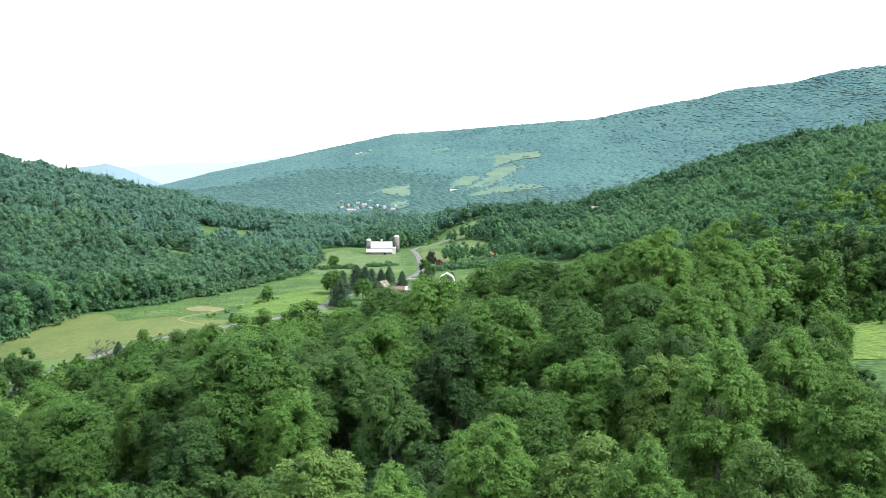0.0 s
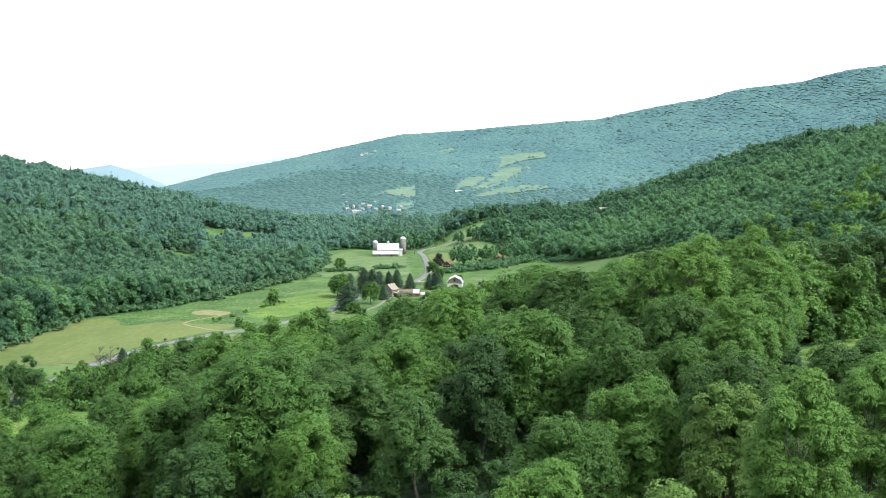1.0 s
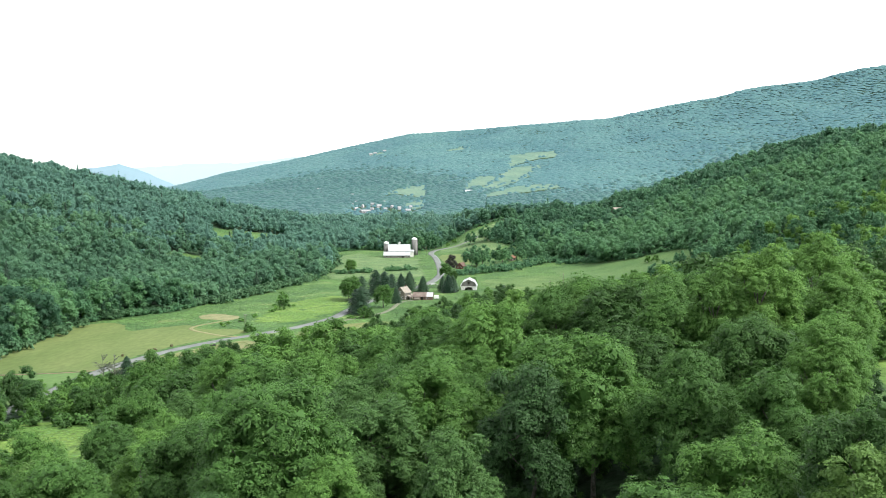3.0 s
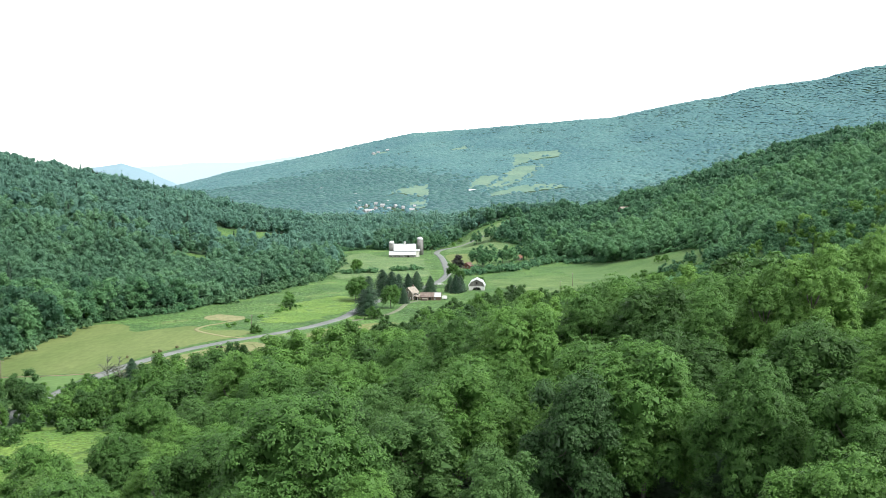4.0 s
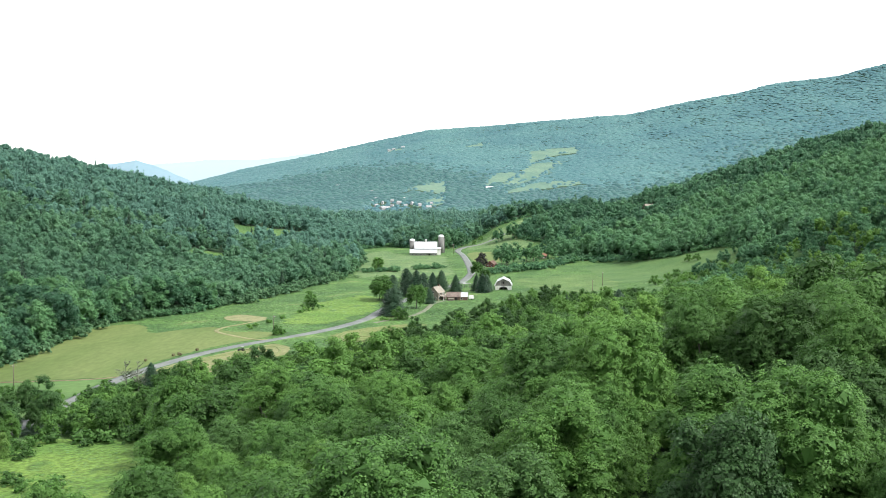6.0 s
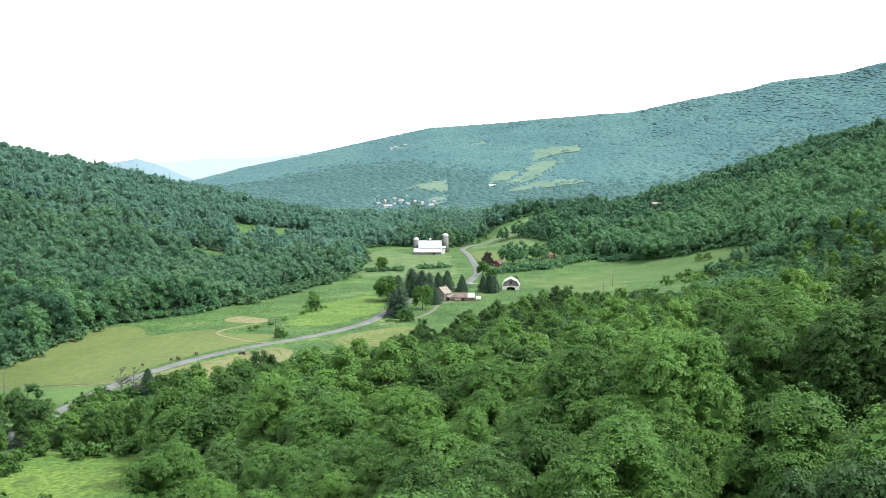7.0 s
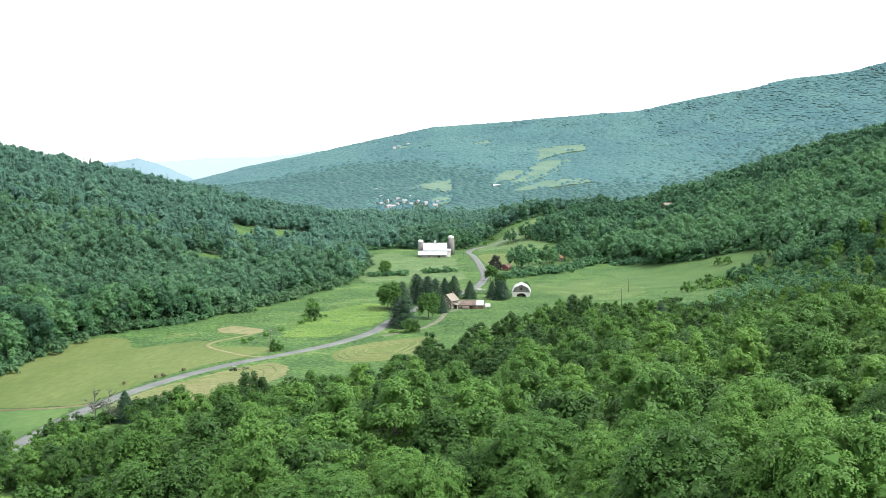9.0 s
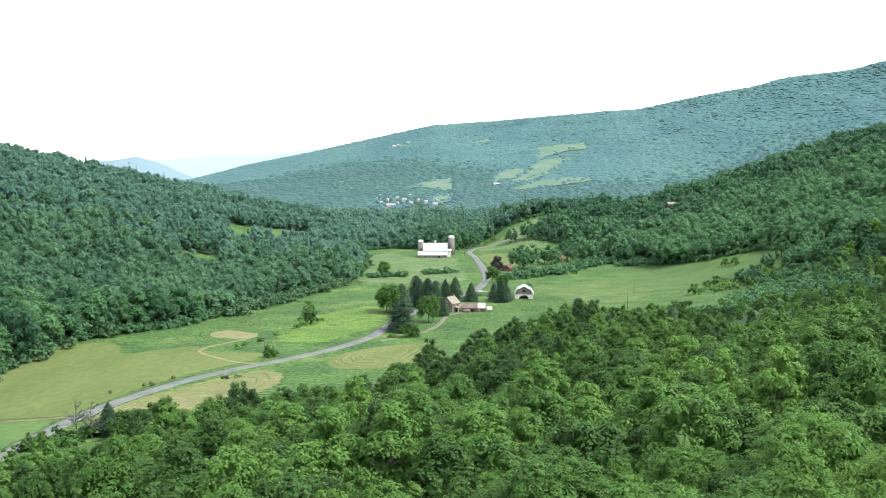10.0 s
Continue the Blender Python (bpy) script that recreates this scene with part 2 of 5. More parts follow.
def land(x, y):
    """Height of the ground, valley and hills, at x, y."""
    x, y = np.asarray(x, float), np.asarray(y, float)
    floor = -20.5 + np.where(x < -100, np.maximum(0.045 * (x + 100), -7), 0.0) + np.where(y < 480, 0.05 * np.minimum(480 - y, 150), 0)
    spur = 20 + 0.2 * np.minimum(x, 40) + 0.1 * np.maximum(x - 40, 0) - 0.075 * (np.maximum(y, 60) - 130)
    spur = np.where(y < 60, spur + 0.06 * (60 - y), spur)
    spur = spur + 7 * np.exp(-((x - 28) / 34) ** 2 - ((y - 188) / 30) ** 2)
    z = smax(floor, spur, 5.0)
    x0 = np.clip(175 - 0.1 * (y - 750), 118, 200)
    right = 0.36 * (x - x0) - 4
    right = smin(right, 109 + 0.03 * (x - 420), 14) + 30
    right = right * fall(y, 1270, 420) * np.clip((y - 250) / 450, 0, 1) - 30
    z = smax(z, right, 8.0)
    rise = -20 + 0.13 * (y - 1190) + 0.1 * (x + 30)
    rise = (smin(rise, np.full_like(rise, 14.0), 6) + 40) * fall(y, 1400, 260) / (1 + np.exp(-(x + 10) / 18)) - 40
    z = smax(z, rise, 5.0)
    xb = np.clip(250 - 0.25 * (y - 714), 122, 270)
    left = 0.236 * (-x - xb)
    left = smin(left, np.full_like(left, 134.0), 30) + 30
    left = left * fall(y, 1400, 520) - 56
    z = smax(z, left, 7.0)
    s = np.clip((y - 2250) / 1650, 0, 1)
    far = -22 + (np.interp(x, *zip(*CREST)) + 20) * np.where(y < 3900, s ** 1.25, 1) * fall(y, 3900, 500)
    return smax(z, far, 6.0)

# ---------- open land and woods in plan ----------
VALLEY = ((-212, 395), (-213, 490), (-216, 589), (-214, 617), (-206, 641), (-189, 658), (-172, 678), (-162, 726), (-149, 777),
          (-136, 848), (-112, 867), (-110, 973), (-136, 1183), (-105, 1222), (-80, 1205), (-43, 1215), (-23, 1237), (-10, 1330),
          (38, 1362), (86, 1400), (92, 1361), (70, 1321), (40, 1256), (40, 1230), (66, 1185), (72, 1125), (76, 1055), (103, 1037),
          (127, 957), (151, 931), (178, 907), (196, 870), (196, 833), (150, 770), (133, 655), (89, 612), (50, 592), (26, 586), (6, 580))
VALLEY += ((-14, 552), (-25, 545), (-37, 532), (-47, 500), (-66, 475), (-82, 450), (-101, 425), (-118, 400), (-140, 395), (-150, 380), (-180, 392))
MEADOW = ((-142, 300), (-137, 250), (-112, 236), (-86, 230), (-76, 248), (-88, 300), (-97, 335), (-118, 346), (-140, 346))
PASTURE = ((66, 186), (100, 170), (140, 185), (152, 240), (115, 262), (79, 242))
SCRUB = ((66, 590), (100, 560), (170, 560), (205, 690), (206, 830), (196, 833), (150, 770), (133, 655), (89, 612))
OPEN = (VALLEY,)
# clearings in the woods, each with the depth of low growth before it
CLEARINGS = ((MEADOW, 50), (PASTURE, 40), (((-273, 1201), (-249, 1240), (-202, 1320), (-196, 1277), (-231, 1236), (-258, 1170)), 70),
             (((-270, 1006), (-235, 1025), (-230, 1002), (-263, 984)), 50),
             (((161, 3138), (173, 3308), (232, 3352), (324, 3353), (317, 3284), (247, 3244), (203, 3187)), 45),
             (((21, 2715), (30, 2805), (60, 2940), (105, 2969), (120, 2930), (100, 2850), (60, 2800)), 45),
             (((70, 2790), (105, 2850), (125, 2935), (147, 3047), (181, 3106), (220, 3107), (256, 3127), (231, 3056), (200, 2951), (150, 2851), (89, 2752), (59, 2693)), 45),
             (((-185, 2656), (-146, 2760), (-106, 2812), (-71, 2836), (-66, 2751), (-67, 2624), (-95, 2662), (-143, 2704)), 60),
             (((64, 2640), (152, 2779), (210, 2806), (285, 2788), (202, 2721), (132, 2677)), 50),
             (((-120, 2480), (-104, 2545), (-63, 2606), (-66, 2516), (-84, 2460)), 110),
             (((-248, 2340), (-233, 2485), (-190, 2500), (-150, 2470), (-99, 2400), (-120, 2340), (-190, 2330)), 120),
             (((-30, 3479), (15, 3534), (60, 3564), (55, 3519), (5, 3479)), 25), (((-275, 3520), (-262, 3570), (-222, 3575), (-220, 3535)), 25),
             (((180, 1274), (182, 1298), (205, 1298), (203, 1274)), 38))


def inside(poly, x, y):
    x, y = np.asarray(x, float), np.asarray(y, float)
    hit = np.zeros(x.shape, bool)
    for (ax, ay), (bx, by) in zip(poly, poly[1:] + poly[:1]):
        cross = (ay > y) != (by > y)
        hit ^= cross & (x < (bx - ax) * (y - ay) / ((by - ay) or 1e-9) + ax)
    return hit


def is_open(x, y):
    free = np.zeros(np.shape(x), bool)
    for poly in OPEN:
        free |= inside(poly, x, y)
    for poly, reach in CLEARINGS:
        for step in np.linspace(0, reach, 4):
            free |= inside(poly, np.asarray(x) * (1 + step / np.maximum(np.asarray(y), 90.0)), np.asarray(y) + step)
    return free


def mesh_of(name, verts, faces, material, smooth=None, attr=None):
    """A mesh from arrays: faces all triangles or all quads."""
    me = bpy.data.meshes.new(name)
    verts, faces = np.ascontiguousarray(verts, np.float32), np.ascontiguousarray(faces, np.int32)
    w = faces.shape[1]
    me.vertices.add(len(verts))
    me.vertices.foreach_set("co", verts.ravel())
    me.loops.add(faces.size)
    me.loops.foreach_set("vertex_index", faces.ravel())
    me.polygons.add(len(faces))
    me.polygons.foreach_set("loop_start", np.arange(0, faces.size, w, dtype=np.int32))
    if smooth is not None:
        me.polygons.foreach_set("use_smooth", np.ascontiguousarray(np.broadcast_to(smooth, len(faces))))
    me.update(calc_edges=True)
    if attr:
        for key, vals in attr.items():
            me.attributes.new(key, "FLOAT", "POINT").data.foreach_set("value", np.ascontiguousarray(vals, np.float32))
    me.materials.append(material)
    return me


def axis(*runs):
    out = [runs[0][0]]
    for a, b, step in runs:
        out += list(np.linspace(a, b, max(2, round((b - a) / step) + 1))[1:])
    return np.array(out)


GX = axis((-2600, -900, 60), (-900, -300, 14), (-300, 260, 5), (260, 700, 12), (700, 2600, 60))
GY = axis((-700, -40, 50), (-40, 1420, 6), (1420, 2300, 16), (2300, 4400, 26), (4400, 4950, 110))
gxx, gyy = np.meshgrid(GX, GY)
GZ = land(gxx, gyy)


def height(x, y):
    """Height on the ground sheet itself."""
    x, y = np.asarray(x, float), np.asarray(y, float)
    i = np.clip(np.searchsorted(GX, x) - 1, 0, len(GX) - 2)
    j = np.clip(np.searchsorted(GY, y) - 1, 0, len(GY) - 2)
    u, v = (x - GX[i]) / (GX[i + 1] - GX[i]), (y - GY[j]) / (GY[j + 1] - GY[j])
    return (GZ[j, i] * (1 - u) + GZ[j, i + 1] * u) * (1 - v) + (GZ[j + 1, i] * (1 - u) + GZ[j + 1, i + 1] * u) * v


def build_ground():
    nx, ny = len(GX), len(GY)
    idx = np.arange(nx * ny).reshape(ny, nx)
    faces = np.stack([idx[:-1, :-1], idx[:-1, 1:], idx[1:, 1:], idx[1:, :-1]], -1).reshape(-1, 4)
    verts = np.stack([gxx, gyy, GZ], -1).reshape(-1, 3)
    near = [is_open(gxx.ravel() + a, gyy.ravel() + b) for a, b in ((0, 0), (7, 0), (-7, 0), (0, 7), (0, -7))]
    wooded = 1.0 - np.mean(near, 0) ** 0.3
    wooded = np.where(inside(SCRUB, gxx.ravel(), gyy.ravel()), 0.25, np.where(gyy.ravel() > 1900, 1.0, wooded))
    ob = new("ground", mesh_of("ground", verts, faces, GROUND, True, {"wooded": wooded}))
    tagged(ob, "green valley meadow ground rising into wooded hillsides", "ground", kind="structure")


build_ground()


def smooth_line(pts, per=8, closed=False):
    """Catmull-Rom curve through plan points."""
    p = np.array(pts, float)
    n = len(p)
    out = []
    for i in range(n if closed else n - 1):
        q = [p[(i + d) % n] if closed else p[min(max(i + d, 0), n - 1)] for d in (-1, 0, 1, 2)]
        for t in np.arange(per) / per:
            out.append(0.5 * (2 * q[1] + (q[2] - q[0]) * t + (2 * q[0] - 5 * q[1] + 4 * q[2] - q[3]) * t * t + (3 * q[1] - q[0] - 3 * q[2] + q[3]) * t ** 3))
    if not closed:
        out.append(p[-1])
    return np.array(out)


def ribbon(name, pts, width, material, label, category, lift=0.12, crown=0.08, ragged=0.0):
    """A road or track laid on the ground: five strips across, cambered, with ragged verges."""
    c = smooth_line(pts, 10)
    d = np.gradient(c, axis=0)
    d /= np.linalg.norm(d, axis=1)[:, None]
    side = np.stack([d[:, 1], -d[:, 0]], 1)
    rng = np.random.default_rng(len(pts))
    cols = []
    for s in (-1.0, -0.98, -0.5, 0.0, 0.5, 0.98, 1.0):
        off = s * width / 2 + (rng.normal(0, ragged, len(c)) if abs(s) == 1 else 0)
        q = c + side * np.reshape(off, (-1, 1))
        z = height(q[:, 0], q[:, 1]) + (lift + crown * (1 - s * s) if abs(s) < 1 else -0.3)
        cols.append(np.column_stack([q, z]))
    v = np.stack(cols, 1)
    idx = np.arange(v.shape[0] * v.shape[1]).reshape(v.shape[:2])
    f = np.stack([idx[:-1, :-1], idx[1:, :-1], idx[1:, 1:], idx[:-1, 1:]], -1).reshape(-1, 4)[:, ::-1]
    return tagged(new(name, mesh_of(name, v.reshape(-1, 3), f, material, True)), label, category, kind="structure")


def plot_of_land(name, pts, material, label, category, lift=0.08, step=2.5, ragged=1.4):
    """A field lying on the ground sheet, cut to a softly curved outline."""
    out = smooth_line(pts, 14, True)
    out = out + np.array([(noise.noise((x / 5, y / 5, 1)) + noise.noise((x / 1.7, y / 1.7, 2)) * 0.6, noise.noise((x / 5, y / 5, 7))) for x, y in out]) * ragged
    bm = bmesh.new()
    bm.faces.new([bm.verts.new((x, y, 0)) for x, y in out])
    lo, hi = out.min(0), out.max(0)
    for k in (0, 1):
        for c in np.arange(lo[k] + step, hi[k], step * (1 if hi[k] - lo[k] < 150 else 2)):
            co, no = [0, 0, 0], [0, 0, 0]
            co[k], no[k] = c, 1
            bmesh.ops.bisect_plane(bm, geom=bm.verts[:] + bm.edges[:] + bm.faces[:], plane_co=co, plane_no=no)
    for v in bm.verts:
        v.co.z = float(height(v.co.x, v.co.y)) + lift
    bmesh.ops.recalc_face_normals(bm, faces=bm.faces[:])
    for f in bm.faces:
        f.smooth = True
        if f.normal.z < 0:
            f.normal_flip()
    me = bpy.data.meshes.new(name)
    bm.to_mesh(me)
    bm.free()
    me.materials.append(material)
    return tagged(new(name, me), label, category, kind="structure")


ROAD = ((-150, 340), (-151, 380), (-152, 416), (-152, 450), (-149, 480), (-142, 504), (-132, 528), (-118, 550), (-102, 569), (-89, 589), (-79, 611), (-71, 636), (-66, 669),
        (-60, 705), (-48, 750), (-32, 800), (-20, 845), (-14, 899), (-13, 937), (-16, 1026), (-21, 1114), (-26, 1165), (-20, 1215), (-5, 1248), (14, 1270), (34, 1290), (54, 1314),
        (79, 1352), (110, 1400))
ribbon("road", ROAD, 6.2, ASPHALT, "grey worn two-lane country road through the fields", "road", ragged=0.12)
ribbon("driveway", ((-66, 618), (-56, 634), (-47, 648), (-41, 673), (-37, 708), (-30, 722)), 3.0, GRAVEL, "pale gravel driveway leading to the farmhouse", "driveway", ragged=0.3)
plot_of_land("hay_field", ((-213, 464), (-190, 463), (-158, 468), (-154, 478), (-146, 512), (-137, 536), (-122, 560), (-110, 578), (-121, 590), (-137, 592), (-149, 610), (-162, 604),
             (-177, 592), (-187, 615), (-197, 625), (-210, 617), (-213, 589), (-211, 540)), HAY, "freshly cut yellow-green hay field beside the road", "field")
plot_of_land("straw_patch", ((-153, 647), (-151, 656), (-144, 659), (-134, 650), (-128, 644), (-128, 633), (-135, 630), (-143, 633), (-148, 637)), SWATH, "bare pale straw patch in the meadow", "field", 0.12)
ribbon("field_track", ((-128, 637), (-136, 620), (-143, 609), (-145, 598), (-141, 588), (-132, 577), (-121, 565), (-112, 561)), 2.4, SWATH, "pale worn track curving from the straw patch to the road", "track", 0.14, 0.02, 0.4)
plot_of_land("barn_pasture", ((-116, 1086), (-103, 1160), (-75, 1104), (-40, 1100), (-32, 974), (-28, 894), (-53, 885), (-80, 880), (-103, 890)), PALE_GRASS, "pale rough grazed pasture before the barn", "field", 0.08, ragged=6.0)
plot_of_land("road_field", ((-15, 1174), (-10, 1240), (17, 1311), (58, 1360), (73, 1340), (54, 1302), (55, 1208), (45, 1176), (21, 1183), (3, 1200)), PALE_GRASS, "pale green field on both sides of the upper road", "field", 0.05, ragged=4.0)
plot_of_land("mown_strip", ((-145, 462), (-142, 490), (-131, 512), (-119, 532), (-106, 546), (-98, 536), (-96, 512), (-108, 484), (-122, 452), (-134, 436)), STUBBLE,
             "pale mown hay strip between road and trees", "field", 0.1)
plot_of_land("raked_field", ((-83, 570), (-72, 595), (-46, 614), (-38, 604), (-50, 556), (-74, 546)), HAY, "raked hay field with curving swaths", "field", 0.1, ragged=3.0)
plot_of_land("green_field", ((-213, 456), (-190, 457), (-160, 461), (-156, 450), (-156, 418), (-155, 384), (-180, 396), (-211, 400)), GREENCUT, "smooth bright green mown field beside the road", "field", 0.1)
ribbon("field_track", ((-214, 459), (-190, 460), (-165, 463), (-151, 470)), 2.2, EARTH, "brown earth track between two fields", "track", 0.1, 0.02, 0.25)
plot_of_land("upper_field", ((84, 958), (126, 950), (151, 922), (178, 902), (193, 866), (190, 838), (163, 846), (135, 836), (104, 808), (92, 815)), SMOOTH_GRASS, "smooth green field rising to the woods", "field", 0.1, ragged=4.0)
plot_of_land("lower_field", ((22, 860), (68, 895), (84, 878), (90, 800), (62, 728), (42, 760), (22, 814)), ROUGH_GRASS, "rough green pasture beside the gambrel barn", "field", 0.1, ragged=7.0)
plot_of_land("gold_field", ((-15, 1130), (12, 1146), (26, 1090), (12, 1026), (-2, 985), (-9, 1026)), HAY, "pale golden hay plot above the red cabin", "field", 0.1)
plot_of_land("lush_meadow", ((-116, 632), (-108, 705), (-90, 742), (-73, 740), (-72, 684), (-84, 632), (-100, 612)), LUSH, "lush bright green meadow beside the road", "field", 0.1, ragged=9.0)

plot_of_land("clearing_grass", ((-138, 300), (-134, 256), (-112, 241), (-88, 236), (-80, 250), (-91, 300), (-99, 331), (-118, 341), (-136, 341)), LUSH, "lush bright grass in the woodland clearing", "grass", 0.1, ragged=3.0)
plot_of_land("pasture_grass", ((70, 190), (100, 175), (136, 190), (146, 238), (115, 256), (83, 240)), LUSH, "bright green grass in the upper clearing", "grass", 0.1, ragged=3.0)

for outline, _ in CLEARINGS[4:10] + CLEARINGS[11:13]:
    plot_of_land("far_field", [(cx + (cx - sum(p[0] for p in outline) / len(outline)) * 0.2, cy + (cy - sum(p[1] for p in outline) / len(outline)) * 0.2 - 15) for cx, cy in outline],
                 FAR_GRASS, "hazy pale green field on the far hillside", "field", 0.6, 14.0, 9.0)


def swaths(name, pts, rings, label):
    """Raked rows of hay running round a field, each a low rounded ridge."""
    out = smooth_line(pts, 10, True)
    mid = out.mean(0)
    pieces = []
    for k in rings:
        c = mid + (out - mid) * k + np.column_stack([np.sin(np.arange(len(out)) * 0.7 + k * 9), np.cos(np.arange(len(out)) * 0.5)]) * 0.25
        d = np.roll(c, -1, 0) - np.roll(c, 1, 0)
        d /= np.linalg.norm(d, axis=1)[:, None]
        side = np.stack([d[:, 1], -d[:, 0]], 1)
        cols = [np.column_stack([c + side * s, height(*(c + side * s).T) + z]) for s, z in ((-0.75, 0.0), (-0.4, 0.36), (0.4, 0.36), (0.75, 0.0))]
        v = np.stack(cols, 1)
        idx = np.arange(len(c) * 4).reshape(len(c), 4)
        nxt = np.roll(idx, -1, 0)
        f = np.stack([idx[:, :-1], nxt[:, :-1], nxt[:, 1:], idx[:, 1:]], -1).reshape(-1, 4)
        pieces.append((v.reshape(-1, 3), f))
    vs, fs, n = [], [], 0
    for v, f in pieces:
        vs.append(v)
        fs.append(f + n)
        n += len(v)
    tagged(new(name, mesh_of(name, np.concatenate(vs), np.concatenate(fs)[:, ::-1], RAKED, True)), label, "hay rows", kind="stuff")


swaths("hay_swaths", ((-82, 569), (-72, 593), (-47, 611), (-40, 603), (-51, 558), (-74, 548)), (0.92, 0.79, 0.62, 0.42), "raked rows of pale hay curving round the field")
swaths("hay_swaths", ((-144, 464), (-141, 490), (-130, 511), (-118, 531), (-106, 544), (-99, 535), (-98, 512), (-109, 486), (-122, 454), (-134, 438)), (0.9, 0.74), "thin rows of pale hay on the mown strip")


# ---------- trees ----------
def unit_dirs(rng, n):
    d = rng.normal(size=(n, 3))
    return d / np.linalg.norm(d, axis=1)[:, None]


def sprays(rng, pos, nrm, size, slim=0.62):
    """Small pointed leaf sprays, one triangle at each place."""
    n = len(pos)
    nrm = nrm / np.linalg.norm(nrm, axis=1)[:, None]
    t = np.cross(nrm, unit_dirs(rng, n))
    t /= np.linalg.norm(t, axis=1)[:, None] + 1e-9
    b = np.cross(nrm, t)
    s = (size * rng.uniform(0.6, 1.3, n))[:, None]
    v = np.stack([pos - t * s * 0.45 - b * s * slim * 0.6, pos - t * s * 0.45 + b * s * slim * 0.6, pos + t * s * 0.65], 1)
    return v.reshape(-1, 3), np.arange(n * 3).reshape(n, 3)


def tufts(rng, centre, up, reach, per, size, slim, loose=1.0):
    """Domed sprigs of foliage: leaves fanned round each centre, drooping at the rim."""
    n = len(centre)
    c, u = np.repeat(centre, per, 0), np.repeat(up / np.linalg.norm(up, axis=1)[:, None], per, 0)
    t = np.cross(u, unit_dirs(rng, n * per))
    t /= np.linalg.norm(t, axis=1)[:, None] + 1e-9
    k = np.sqrt(rng.uniform(0.02, 1, n * per))[:, None]
    r = k * np.repeat(reach * rng.uniform(0.75, 1.3, n), per)[:, None]
    pos = c + t * r + u * r * (0.15 - 0.4 * k) + u * rng.normal(0, 0.1, (n * per, 1)) * reach
    return sprays(rng, pos, u + (t * 0.7 * k + 0.4 * unit_dirs(rng, n * per)) * loose, size, slim)


@functools.lru_cache(None)
def ball(sub):
    bm = bmesh.new()
    bmesh.ops.create_icosphere(bm, subdivisions=sub, radius=1)
    d = np.array([p.co[:] for p in bm.verts])
    f = np.array([[q.index for q in p.verts] for p in bm.faces])
    bm.free()
    return d, f


def broadleaf(seed, tall, wide, lobes, sprigs, per, size, reach, low=0.2, core=0.6, sub=2, lift=1.2, loose=1.0, inner_shade=0.4, spread=(0.2, 0.46), rough=0.16):
    """A crown of billowing lobes round a domed envelope; every lobe is a heart of broad leaves, coloured darker as
    inner shade, hung with sprigs of leaves.
    Returns verts, faces, smooth flags, shade by vertex, lobe places."""
    rng = np.random.default_rng(seed)
    mid, rz = tall * (1 + low) / 2, tall * (1 - low) / 2
    k = np.arange(lobes) + 0.5
    up = 1 - 1.6 * k / lobes
    a = k * 2.39996 + rng.uniform(0, 6.28)
    d = np.column_stack([np.cos(a) * np.sqrt(1 - up ** 2), np.sin(a) * np.sqrt(1 - up ** 2), up]) + rng.normal(0, 0.1, (lobes, 3))
    lr = wide * rng.uniform(*spread, lobes)
    reach_out = 1 - lr / wide * 0.85 + rng.normal(0, 0.07, lobes)
    lc = d * np.column_stack([wide * reach_out, wide * reach_out, np.maximum(rz - lr * 0.8, rz * 0.4) * (1 + rng.normal(0, 0.05, lobes))]) + (0, 0, mid)
    lc, lr = np.vstack([[(0, 0, mid)], lc]), np.r_[wide * 0.55, lr]
    # sprigs on the open outer side of the lobes
    n = sprigs * 14
    which = rng.choice(len(lc), n, p=lr ** 2 / (lr ** 2).sum())
    u = unit_dirs(rng, n)
    out = (lc[which] - (0, 0, mid - 0.25 * tall)) / (wide, wide, rz)
    keep = (u * out).sum(1) > -0.1
    pos = lc[which] + u * (lr[which] * rng.uniform(0.74, 1.16, n))[:, None]
    gap = np.linalg.norm(pos[:, None] - lc[None], axis=2) / lr[None]
    gap[np.arange(n), which] = 9
    keep &= gap.min(1) > 0.8
    i = np.flatnonzero(keep)[:sprigs]
    pos, u = pos[i], u[i]
    v1, f1 = tufts(rng, pos, u * 0.75 + 0.22 * loose * unit_dirs(rng, len(i)) + (0, 0, lift), reach, per, size, 0.8, loose)
    shade = [np.repeat(rng.uniform(-0.2, 0.2, len(i)), per * 3)]
    pieces = [(v1, f1)]
    bd, bf = ball(sub)
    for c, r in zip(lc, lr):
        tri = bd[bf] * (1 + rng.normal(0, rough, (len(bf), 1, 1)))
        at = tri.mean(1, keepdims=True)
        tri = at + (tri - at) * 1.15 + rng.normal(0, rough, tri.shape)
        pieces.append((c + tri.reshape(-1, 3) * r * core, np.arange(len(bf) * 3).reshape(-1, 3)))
        # Hearts get a lower tint: shade inside the crown put into the colour.
        shade.append(np.full(len(bf) * 3, -inner_shade))
    v, f = join(pieces)
    return v, f, np.zeros(len(f), bool), np.concatenate(shade), lc


